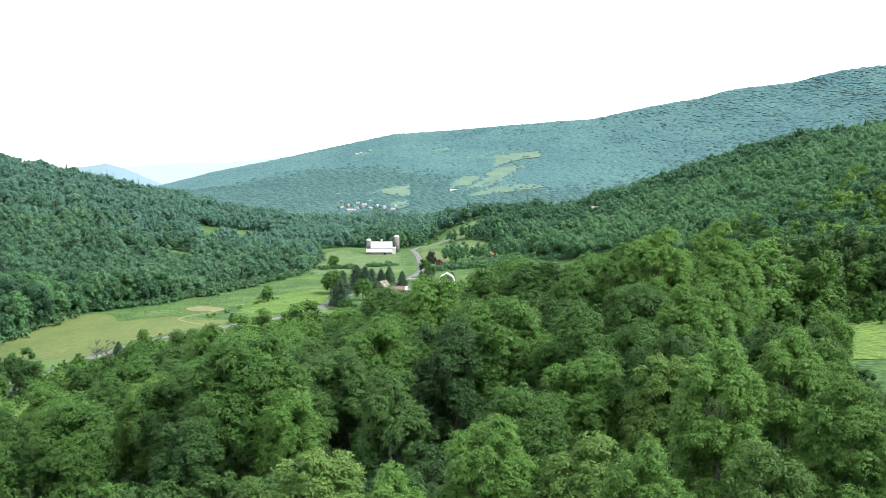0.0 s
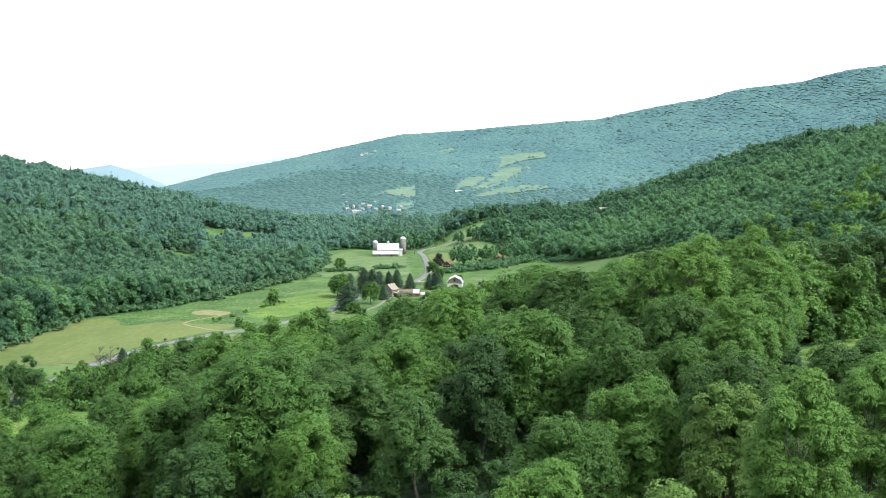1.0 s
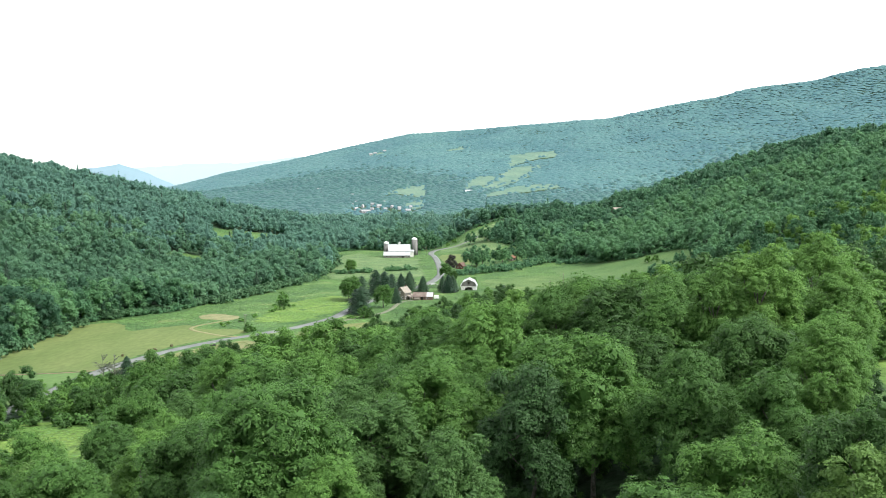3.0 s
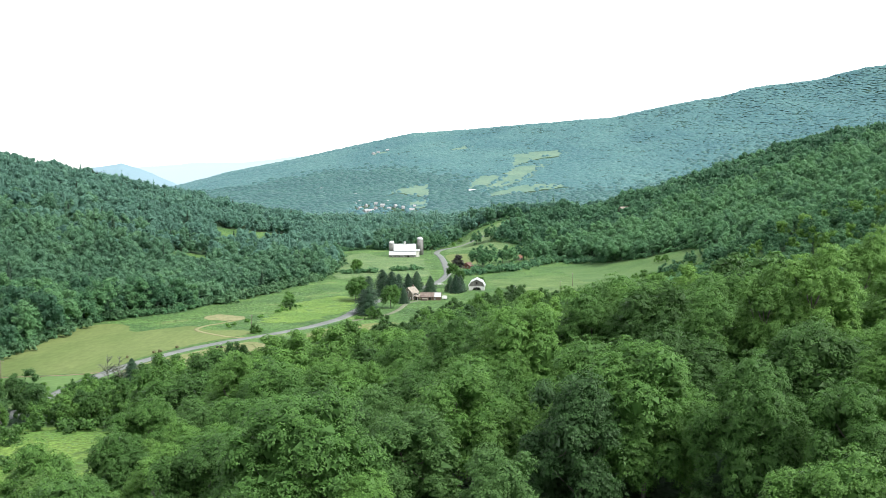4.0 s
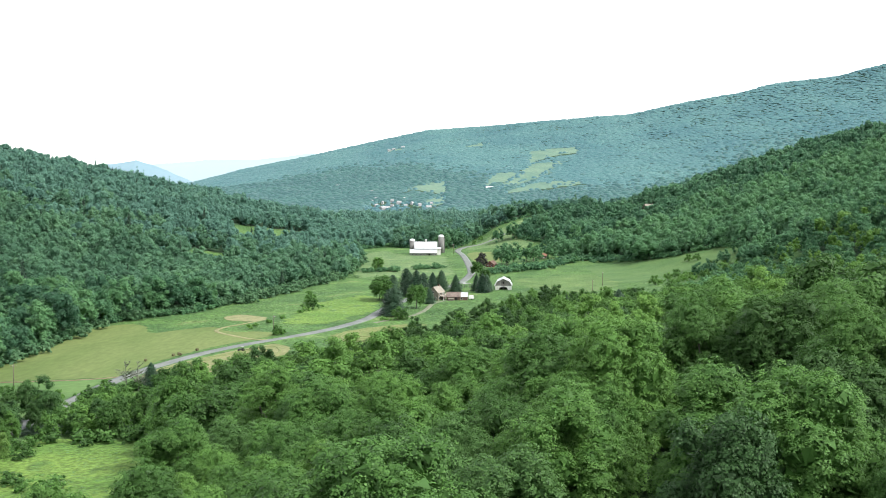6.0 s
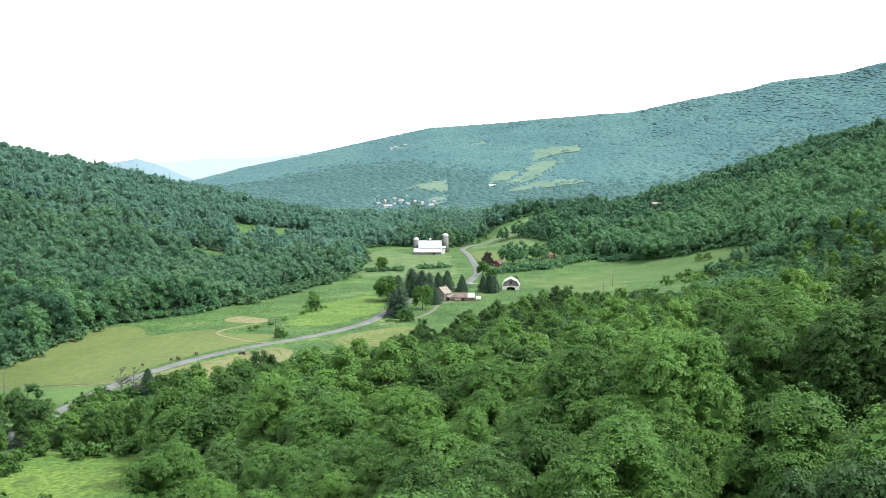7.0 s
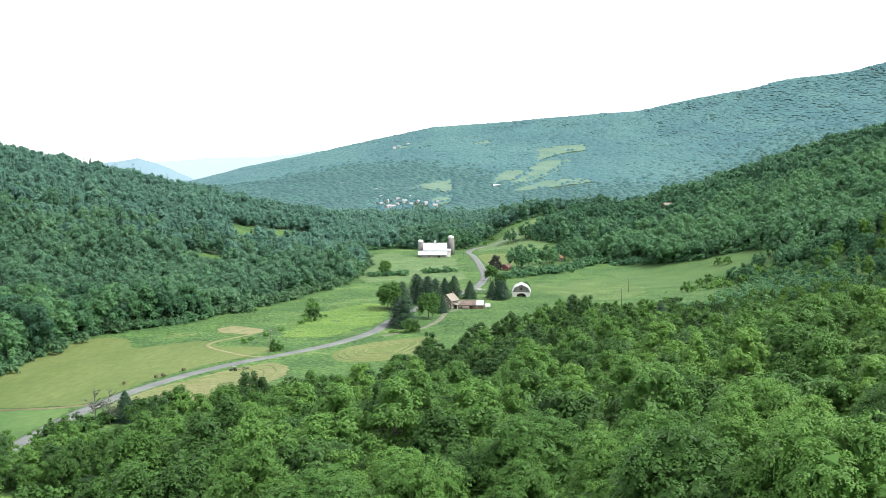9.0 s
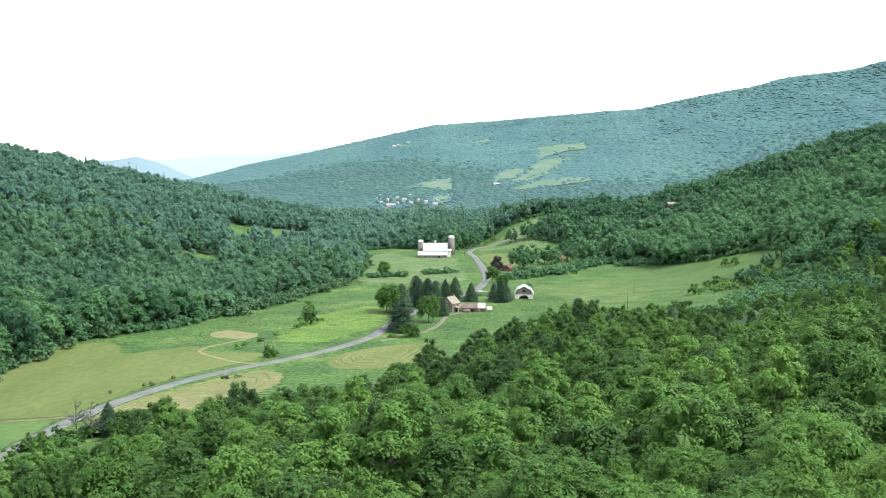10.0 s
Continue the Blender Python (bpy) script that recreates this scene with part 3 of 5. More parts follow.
def conifer(seed, tall, wide, tiers, per, size, low=0.06, power=0.6, droop=0.42):
    """A spruce: whorls of drooping boughs, each a fan of needled sprays, round a core coloured dark as inner shade."""
    rng = np.random.default_rng(seed)
    n = tiers * per
    k = np.repeat(np.linspace(0, 1, tiers), per) + rng.uniform(-0.4, 0.4, n) / tiers
    k = np.clip(k, 0, 1)
    r = wide * (1 - k) ** power * rng.uniform(0.5, 1.18, n) + 0.15
    a = rng.uniform(0, 2 * np.pi, n)
    m = 5
    along = np.tile(np.linspace(0.35, 1.0, m), n)
    rr, aa, kk = np.repeat(r, m), np.repeat(a, m) + rng.normal(0, 0.1, n * m), np.repeat(k, m)
    z = tall * (low + (1 - low) * kk) + 0.12 * rr * along - droop * rr * along ** 2 + rng.normal(0, 0.08, n * m)
    pos = np.column_stack([np.cos(aa) * rr * along, np.sin(aa) * rr * along, z])
    nrm = np.column_stack([np.cos(aa) * 0.45, np.sin(aa) * 0.45, np.full(n * m, 0.85)]) + 0.3 * unit_dirs(rng, n * m)
    v1, f1 = sprays(rng, pos, nrm, size * (0.45 + 0.6 * (1 - kk)), 0.8)
    q = 9
    ring = np.arange(q) * 2 * np.pi / q
    prof = ((low, 0.55), (0.35, 0.42), (0.7, 0.2), (0.95, 0.0))
    v2 = np.concatenate([np.column_stack([np.cos(ring) * wide * w, np.sin(ring) * wide * w, np.full(q, tall * h)]) for h, w in prof])
    f2 = []
    for j in range(len(prof) - 1):
        for i in range(q):
            p, o = j * q + i, j * q + (i + 1) % q
            f2 += [(p, o, o + q), (p, o + q, p + q)]
    # Random tone on the sprays; the core's shade is painted by a lower tint.
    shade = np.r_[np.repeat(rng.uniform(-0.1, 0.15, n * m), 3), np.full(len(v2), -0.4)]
    return np.concatenate([v1, v2]), np.concatenate([f1, np.array(f2) + len(v1)]), np.r_[np.zeros(len(f1), bool), np.ones(len(f2), bool)], shade, np.zeros((0, 3))


def tube(points, radii, sides=7):
    """A bent tapering tube through the points."""
    p = np.array(points, float)
    ring = np.arange(sides) * 2 * np.pi / sides
    vs = []
    for i in range(len(p)):
        d = p[min(i + 1, len(p) - 1)] - p[max(i - 1, 0)]
        d /= np.linalg.norm(d)
        a = np.cross(d, (0.31, 0.95, 0.1))
        a /= np.linalg.norm(a)
        b = np.cross(d, a)
        vs.append(p[i] + radii[i] * (np.cos(ring)[:, None] * a + np.sin(ring)[:, None] * b))
    f = []
    for j in range(len(p) - 1):
        for i in range(sides):
            q = (i + 1) % sides
            f += [(j * sides + i, j * sides + q, (j + 1) * sides + q), (j * sides + i, (j + 1) * sides + q, (j + 1) * sides + i)]
    return np.concatenate(vs), np.array(f)


def join(pieces):
    vs, fs, n = [], [], 0
    for v, f in pieces:
        vs.append(v)
        fs.append(f + n)
        n += len(v)
    return np.concatenate(vs), np.concatenate(fs)


def trunk_mesh(seed, tall, girth, ends):
    """Tapered trunk with limbs reaching to the given lobes."""
    rng = np.random.default_rng(seed)
    spine = [(0, 0, -0.8)] + [(rng.normal(0, 0.12) * k, rng.normal(0, 0.12) * k, tall * 0.16 * k) for k in range(1, 6)]
    pieces = [tube(spine, [girth * w for w in (1.35, 0.95, 0.8, 0.62, 0.42, 0.2)], 8)]
    for e in ends:
        k = rng.integers(2, 5)
        s = np.array(spine[k])
        e = np.array(e)
        pieces.append(tube([s, s + (e - s) * 0.5 + (0, 0, -0.3), e], [girth * 0.4, girth * 0.26, girth * 0.08], 5))
    v, f = join(pieces)
    return mesh_of("trunk", v, f, BARK, True)


def make_tree(name, kind, seed, tall, wide, label, sprigs=1000, per=22, size=0.2, reach=0.6, lobes=24, leaf=None, low=0.12, group="woodland trees", **more):
    root = tagged(new(name), label, "tree", group)
    if kind == "conifer":
        v, f, sm, shade, lc = conifer(seed, tall, wide, per, sprigs, size, **more)
    else:
        v, f, sm, shade, lc = broadleaf(seed, tall, wide, lobes, sprigs, per, size, reach, low, **more)
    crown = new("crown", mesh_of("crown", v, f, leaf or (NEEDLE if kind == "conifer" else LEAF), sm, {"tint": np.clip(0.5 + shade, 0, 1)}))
    trunk = new("trunk", trunk_mesh(seed, tall, tall * 0.013 + 0.04, lc[5:14]))
    crown.parent = trunk.parent = root
    return root


def pick_sites(x0, x1, y0, y1, gap, seed, jitter=0.42):
    rng = np.random.default_rng(seed)
    x, y = np.meshgrid(np.arange(x0, x1, gap), np.arange(y0, y1, gap * 0.9))
    x = x + (np.arange(x.shape[0]) % 2)[:, None] * gap / 2
    x, y = (x + rng.uniform(-jitter, jitter, x.shape) * gap).ravel(), (y + rng.uniform(-jitter, jitter, y.shape) * gap).ravel()
    keep = ~is_open(x, y)
    return x[keep], y[keep], rng


def woods(name, templates, x, y, scale, rng, material, label, tall=1.0, sink=0.3):
    """Many trees joined into one stand."""
    which = rng.integers(0, len(templates), len(x))
    turn = rng.uniform(0, 2 * np.pi, len(x))
    z = height(x, y) - sink
    vs, fs, ss, ts, n = [], [], [], [], 0
    for k, (v, f, sm, shade, _) in enumerate(templates):
        i = np.flatnonzero(which == k)
        if not len(i):
            continue
        c, s = np.cos(turn[i])[:, None], np.sin(turn[i])[:, None]
        sc = scale[i][:, None]
        px = (v[:, 0] * c - v[:, 1] * s) * sc + x[i][:, None]
        py = (v[:, 0] * s + v[:, 1] * c) * sc + y[i][:, None]
        pz = v[:, 2] * sc * tall * rng.uniform(0.88, 1.15, (len(i), 1)) + z[i][:, None]
        vs.append(np.stack([px, py, pz], -1).reshape(-1, 3))
        fs.append((f[None] + (np.arange(len(i)) * len(v))[:, None, None]).reshape(-1, 3) + n)
        ss.append(np.tile(sm, len(i)))
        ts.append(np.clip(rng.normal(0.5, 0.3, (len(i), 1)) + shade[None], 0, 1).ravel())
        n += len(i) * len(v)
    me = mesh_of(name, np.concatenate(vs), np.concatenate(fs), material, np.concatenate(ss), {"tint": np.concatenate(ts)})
    return tagged(new(name, me), label, "woods", kind="stuff")


def near_wood(x, y):
    """The stretch of wood under the flight, whose trees stand singly."""
    return (y > 53) & (y < 200) & (np.abs(x + 4) < 0.45 * (y + 12) + 14) | (y >= 200) & (y < 400) & (np.abs(x + 22) < 0.43 * (y - 126) + 14)


def plant_near():
    forms = (("maple_tree", 11, 18.5, 6.2, "broad green maple with dense rounded crown in the wood", 1150, 26, LEAF, {}),
             ("maple_tree", 12, 16.5, 5.5, "mid-green maple with lumpy layered crown in the wood", 980, 22, LEAF, {}),
             ("ash_tree", 13, 20, 5.2, "tall light-green ash with feathery crown", 1100, 30, LEAF_PALE, {"spread": (0.24, 0.38), "loose": 1.3}),
             ("cherry_tree", 14, 16, 5.0, "dark green wild cherry with open crown", 820, 20, LEAF_DARK, {"loose": 1.2}),
             ("beech_tree", 15, 17.5, 6.8, "wide deep-green beech crowding its neighbours", 1250, 30, LEAF, {}),
             ("birch_tree", 16, 14.5, 4.0, "slender olive-green birch in the wood", 700, 22, LEAF_OLIVE, {"spread": (0.24, 0.4), "loose": 1.3}))
    kinds = [make_tree(n, "broad", seed, tall, wide, label, int(count * 1.25), 30, 0.165, 0.55, lobes, leaf, sub=3, **more) for n, seed, tall, wide, label, count, lobes, leaf, more in forms]
    kinds += [make_tree("sapling", "broad", 18, 8, 3.4, "dark young tree in the understorey", 240, 14, 0.24, 0.5, 14, LEAF_DARK, -0.1, "understorey saplings"),
              make_tree("sapling", "broad", 19, 7, 3.2, "green young tree in the understorey", 220, 14, 0.24, 0.5, 14, LEAF, -0.1, "understorey saplings")]
    kinds += [make_tree(n, "broad", seed + 200, tall, wide, label, int(count * 0.62), 11, 0.34, 0.66, lobes - 4, leaf, **more) for n, seed, tall, wide, label, count, lobes, leaf, more in forms]
    tops = (18.5, 16.5, 20, 16, 17.5, 14.5, 8, 7, 18.5, 16.5, 20, 16, 17.5, 14.5)
    used = set()
    rng = np.random.default_rng(5)

    def set_tree(k, px, py, s):
        m = pose(px, py, float(height(px, py)) - 0.1, rng.normal(0, 2), rng.normal(0, 2), rng.uniform(0, 360))
        t = copy_thing(kinds[k], m) if k in used else kinds[k]
        t.matrix_basis = m
        used.add(k)
        w = s * float(rng.uniform(0.84, 1.05))
        t.scale = (w, w, s)

    for px, py, top, k in FRONT_ROW + MAIN_STAND:
        set_tree(k, px, py, max(0.5, (top - float(height(px, py))) / (tops[k] * 1.03)))
    x, y, rng2 = pick_sites(-150, 130, 44, 402, 9.3, 5, 0.4)
    placed = [(a, b) for a, b, _, _ in FRONT_ROW + MAIN_STAND]
    ok = near_wood(x, y) & ((y > 168) | (x < -46 - 0.12 * (y - 120)) & (y > 140))
    for px, py in zip(x[ok], y[ok]):
        if min((px - a) ** 2 + (py - b) ** 2 for a, b, _, _ in MAIN_STAND) < 36:
            continue
        grove = noise.noise((px / 19, py / 19, 0.5))
        if grove < -0.34 and py < 200 or 125 < py < 186 and px > 0.3 * py + 3:
            continue
        placed.append((px, py))
        p = (0.24, 0.19, 0.2, 0.09, 0.16, 0.12) if px > -10 else (0.27, 0.2, 0.13, 0.14, 0.19, 0.07)
        low = 0.42 * min(max((py - 300) / 160, 0), 1) + 0.25 * min(max((-px - 90) / 60, 0), 1)
        set_tree(int(rng2.choice(6, p=p)) + (8 if py > 250 else 0), px, py, float(np.clip(rng2.normal(0.96, 0.15) + 0.3 * grove, 0.5, 1.2)) * (1 - min(low, 0.45)) * (0.72 if px < -95 and py > 335 else 1))
    x, y, rng3 = pick_sites(-60, 70, 52, 215, 6.4, 15, 0.4)
    for px, py in zip(x, y):
        if near_wood(px, py) and min((px - a) ** 2 + (py - b) ** 2 for a, b in placed) > 4.6 ** 2:
            tall = 1.35 if px < -12 and py < 128 else 0.85
            set_tree(6 if rng3.random() < 0.6 else 7, px, py, float(rng3.uniform(0.6, 1.0) * tall))


# x, y, height of the top above the datum, kind of tree
FRONT_ROW = ((6, 71, 43.5, 2), (16, 58, 44.5, 2), (25, 61, 44.5, 5), (-8, 76, 40, 5), (26, 78, 48, 2), (-1, 65, 41, 2), (34, 71, 46.5, 2), (34, 86, 48, 2), (42, 97, 45.5, 2), (15, 68, 43, 5),
             (18, 104, 43.5, 0), (27, 99, 46, 1), (11, 97, 40.5, 1), (35, 110, 43, 2), (45, 120, 44.5, 0), (7, 84, 38, 3), (-14, 88, 34, 5), (48, 106, 40, 5), (52, 128, 40, 4), (24, 92, 45, 5))
MAIN_STAND = ((-24, 140, 40, 4), (-35, 147, 34, 0), (-14, 152, 36.5, 3), (-3, 129, 37.5, 3), (5, 141, 43, 3), (13, 147, 44.5, 4), (23, 137, 44.5, 0), (29, 128, 43, 1), (8, 161, 42, 1), (-7, 163, 39.5, 0),
              (20, 157, 45, 0), (32, 152, 46, 4), (-24, 160, 36, 1), (37, 140, 46.5, 2), (43, 156, 46.5, 0), (-44, 160, 29, 2), (-54, 172, 20, 5), (-36, 166, 30, 1), (-17, 131, 34, 0), (-30, 130, 31, 3), (-136, 322, -1, 10), (-131, 309, -1, 13), (-139, 336, -3, 10), (-142, 312, -1, 13),
              (2, 184, 44, 4), (12, 190, 46, 0), (21, 183, 47, 4), (30, 191, 47.8, 0), (40, 186, 47.6, 1), (49, 193, 47, 4), (57, 187, 45.5, 0), (17, 200, 46.2, 1), (35, 202, 47, 4), (26, 174, 47, 1), (-7, 192, 41.5, 0), (46, 176, 46.5, 0), (58, 146, 41, 0), (64, 158, 41, 4))
plant_near()

MIDS = [broadleaf(30 + i, 17.5, w, 18, 460, 8, 0.4, 0.75, 0.05) for i, w in enumerate((4.9, 4.2, 5.4, 4.0, 4.6, 5.1))]
EDGES = [broadleaf(80 + i, 17, w, 13, 240, 5, 0.58, 0.9, 0.0, 0.7, 2, loose=0.55, inner_shade=0.2) for i, w in enumerate((5.9, 5.0, 6.6, 4.6, 5.5))]
SMALLS = [broadleaf(35 + i, 7.5, w, 9, 120, 6, 0.4, 0.6, -0.15) for i, w in enumerate((3.2, 2.7, 3.6))]
MIDS_PINE = [conifer(60 + i, 17, 4.0, 18, 11, 0.95) for i in range(3)]
FARS = [broadleaf(40 + i, h, w, 9, 120, 3, 0.85, 1.15, 0.0, 0.78, 1, loose=0.4, inner_shade=0.12, lift=1.0, rough=0.1, spread=(0.26, 0.5)) for i, (h, w) in enumerate(((13, 6.2), (11.5, 5.2), (14, 7.0), (12, 5.6), (12.5, 6.4), (10.5, 5.8), (15, 5.4)))]
VALE = [broadleaf(70 + i, h, w, 6, 48, 2, 1.25, 1.4, 0.0, 0.84, 1, loose=0.35, inner_shade=0.08, lift=1.0, rough=0.1, spread=(0.34, 0.54)) for i, (h, w) in enumerate(((13, 6.0), (12, 5.2), (14, 6.6), (12.5, 5.6), (13.5, 6.2), (11, 5.8)))] + [conifer(75, 15, 3.6, 5, 4, 1.8)]


def far_crown(seed):
    """A crown seen from kilometres off: a rounded uneven cap of leaves."""
    rng = np.random.default_rng(seed)
    n = 6
    a = np.arange(n) * 2 * np.pi / n
    rim = np.column_stack([np.cos(a) * 6.4, np.sin(a) * 6.4, np.full(n, 0.6)]) * rng.uniform(0.85, 1.15, (n, 1))
    v = np.vstack([rim, rim * (0.7, 0.7, 1.0) * rng.uniform(0.85, 1.15, (n, 1)) + (0, 0, 5.0), [(rng.normal(0, 0.5), rng.normal(0, 0.5), 7.4)]])
    f = [(i, (i + 1) % n, n + i) for i in range(n)] + [((i + 1) % n, n + (i + 1) % n, n + i) for i in range(n)] + [(n + i, n + (i + 1) % n, 2 * n) for i in range(n)]
    return v, np.array(f), np.ones(len(f), bool), np.zeros(len(v)), None


DOTS = [far_crown(50 + i) for i in range(5)]


def plant_woods():
    # the rest of the spur
    x, y, rng = pick_sites(-215, 260, 10, 640, 9.2, 6)
    ok = ~near_wood(x, y) & (y > 62) & (np.abs(x) < 0.5 * np.maximum(y, 0) + 60) & (x < 0.12 * y + 105 + 60 * (y > 380))
    x, y = x[ok], y[ok]
    low = np.clip((y - 300) / 160, 0, 1) * 0.42 + np.clip((-x - 90) / 60, 0, 1) * 0.25
    size = np.clip(rng.normal(1.02, 0.15, len(x)), 0.65, 1.35) * (1 - np.minimum(low, np.where((x < -95) & (y > 425), 0.62, 0.44)))
    size *= 1 - 0.45 * np.clip((x - 30) / 40, 0, 1) * np.clip((y - 360) / 80, 0, 1)
    pine = (rng.random(len(x)) < 0.05) & (x > -60) & (y < 520) & (y > 240)
    grove = np.array([noise.noise((a / 24, b / 24, 3.5)) for a, b in zip(x, y)])
    size = size * (1 + 0.25 * grove)
    draw = rng.random(len(x)) + 0.25 * grove + 0.22 * ((x > 0) & (y > 330))
    for name, leaf, pick, label in (("spur_woods", LEAF, (draw >= 0.3) & (draw < 0.72), "dense green deciduous woodland covering the near slope"),
                                    ("dark_spur_woods", LEAF_DARK, draw < 0.3, "darker trees scattered through the near slope's woodland"),
                                    ("pale_spur_woods", LEAF_PALE, draw >= 0.72, "paler yellow-green trees scattered through the near slope's woodland")):
        pick = pick & ~pine & ((grove > -0.42) | (x < -80))
        woods(name, MIDS, x[pick], y[pick], size[pick], rng, leaf, label)
    woods("spur_pines", MIDS_PINE, x[pine], y[pine], size[pine], rng, NEEDLE, "dark pines standing among the deciduous trees")
    # the wood going on beneath the start of the flight
    bx, by, rng = pick_sites(-70, 80, -45, 50, 9.6, 26, 0.4)
    woods("lower_spur_woods", MIDS, bx, by, rng.uniform(0.55, 0.75, len(bx)), rng, LEAF, "low deciduous trees on the slope below the wood")
    # small trees crowding down to the road and the farm slope
    x, y, rng = pick_sites(-138, 140, 335, 705, 6.0, 16, 0.5)
    ok = (x < -58) & (y < 460) | (x > -45) & (y > 455) & (y < 560 + 1.7 * x) & (x < 45)
    x, y = x[ok], y[ok]
    pale = rng.random(len(x)) < 0.35
    for name, leaf, pick, label in (("thicket", LEAF, ~pale, "thicket of small trees between wood and field"), ("pale_thicket", LEAF_PALE, pale, "paler small trees between wood and field")):
        woods(name, SMALLS, x[pick], y[pick], rng.uniform(0.6, 1.25, pick.sum()), rng, leaf, label)
    # hill across the pasture
    x, y, rng = pick_sites(40, 520, 560, 1400, 9.6, 7, 0.6)
    ok = (x > 0.1 * y - 85) & (x < 0.43 * y + 10) & ((y > 640) | (x > 120))
    x, y = x[ok], y[ok]
    front = y < 800
    short = np.where((y < 795) & (x < 188), 0.32, np.where((y < 790) & (x < 225), 0.65, 1.0))
    pale = front & (rng.random(len(x)) < 0.4)
    plain = front & ~pale
    woods("east_edge_woods", EDGES, x[plain], y[plain], np.clip(rng.normal(0.95, 0.17, plain.sum()), 0.6, 1.3) * short[plain], rng, WOODS_NEAR, "deciduous trees on the slope above the pasture")
    woods("pale_east_woods", EDGES, x[pale], y[pale], np.clip(rng.normal(0.9, 0.17, pale.sum()), 0.6, 1.3) * short[pale], rng, LEAF_PALE, "paler trees mixed into the slope above the pasture")
    x, y = x[~front], y[~front]
    high = y + rng.normal(0, 40, len(x)) > 1130
    size = np.clip(rng.normal(1.05, 0.26, len(x)), 0.5, 1.6)
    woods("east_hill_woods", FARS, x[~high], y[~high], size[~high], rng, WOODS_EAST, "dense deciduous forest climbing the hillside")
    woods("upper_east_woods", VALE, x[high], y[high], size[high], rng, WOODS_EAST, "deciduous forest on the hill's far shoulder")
    # west hill
    x, y, rng = pick_sites(-820, -100, 380, 1640, 9.8, 8, 0.6)
    ok = ((x < -204) | (y > 640) & (x < -100)) & (x > -0.47 * y - 30)
    x, y = x[ok], y[ok]
    front = (y < 700) & (x > -300)
    x, y = x[~front], y[~front]
    fx, fy, frng = pick_sites(-300, -110, 400, 700, 9.4, 28, 0.5)
    ok = (fx < -204) | (fy > 640)
    fx, fy = fx[ok], fy[ok]
    dark = frng.random(len(fx)) < 0.35
    woods("west_edge_woods", EDGES, fx[~dark], fy[~dark], np.clip(frng.normal(1.02, 0.2, (~dark).sum()), 0.55, 1.4), frng, WOODS_NEAR, "tall deciduous trees at the edge of the hay field")
    woods("dark_west_woods", EDGES, fx[dark], fy[dark], np.clip(frng.normal(1.02, 0.2, dark.sum()), 0.55, 1.4), frng, WOODS_EAST, "darker trees along the edge of the hay field")
    pine = rng.random(len(x)) < 0.025
    size = np.clip(rng.normal(1.0, 0.26, len(x)), 0.5, 1.6)
    # Past y 1020 the stand takes the leaf colour with more haze in it.
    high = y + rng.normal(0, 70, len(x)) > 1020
    low = ~pine & ~high
    high = ~pine & high
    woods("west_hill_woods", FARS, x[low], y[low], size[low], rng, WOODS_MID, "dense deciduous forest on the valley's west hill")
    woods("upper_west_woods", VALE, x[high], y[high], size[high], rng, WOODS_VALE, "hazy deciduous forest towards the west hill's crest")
    woods("west_hill_pines", MIDS_PINE, x[pine], y[pine], size[pine] * 0.85, rng, NEEDLE, "dark pines scattered through the hillside forest")
    # valley woods towards the village
    x, y, rng = pick_sites(-800, 620, 1190, 2330, 11.0, 9, 0.6)
    ok = (np.abs(x + 40) < 0.36 * y) & ~((x < -100) & (y < 1640)) & ~((x > 40) & (y < 1400))
    x, y = x[ok], y[ok]
    size = np.clip(rng.normal(1.05, 0.24, len(x)), 0.55, 1.6) * np.clip(1.25 - (y - 1300) / 2400, 0.75, 1.1)
    # Leaf colour steps with distance, each band holding more painted haze.
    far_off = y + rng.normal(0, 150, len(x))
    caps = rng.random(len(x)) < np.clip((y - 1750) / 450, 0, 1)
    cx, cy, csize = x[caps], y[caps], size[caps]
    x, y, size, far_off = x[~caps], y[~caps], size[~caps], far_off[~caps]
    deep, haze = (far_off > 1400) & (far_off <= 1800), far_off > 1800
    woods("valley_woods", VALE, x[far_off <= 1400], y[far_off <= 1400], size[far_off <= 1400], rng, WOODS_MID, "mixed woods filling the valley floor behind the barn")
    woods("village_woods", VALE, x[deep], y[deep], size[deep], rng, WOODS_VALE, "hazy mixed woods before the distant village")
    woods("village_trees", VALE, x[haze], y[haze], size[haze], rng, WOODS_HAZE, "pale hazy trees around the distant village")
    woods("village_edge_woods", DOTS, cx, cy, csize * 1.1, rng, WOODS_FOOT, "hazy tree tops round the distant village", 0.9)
    # long far ridge
    x, y, rng = pick_sites(-1500, 2000, 2330, 3990, 8.2, 10, 0.6)
    ok = (x > -0.36 * y) & (x < 0.46 * y)
    x, y = x[ok], y[ok]
    clump = np.array([noise.noise((a / 60, b / 90, 8.5)) for a, b in zip(x, y)])
    size = np.clip(rng.normal(1.0, 0.28, len(x)) + 0.3 * clump, 0.45, 1.9) * 1.25
    foot = y + rng.normal(0, 90, len(x)) + 260 * np.sin(x / 210) < 2880
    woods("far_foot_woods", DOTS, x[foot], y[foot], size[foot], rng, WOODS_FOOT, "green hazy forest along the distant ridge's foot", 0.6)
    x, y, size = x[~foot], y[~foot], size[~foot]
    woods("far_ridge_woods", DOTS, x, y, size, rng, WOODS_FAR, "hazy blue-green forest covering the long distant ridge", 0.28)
    # hedges and single trees about the far fields
    hx, hy = [], []
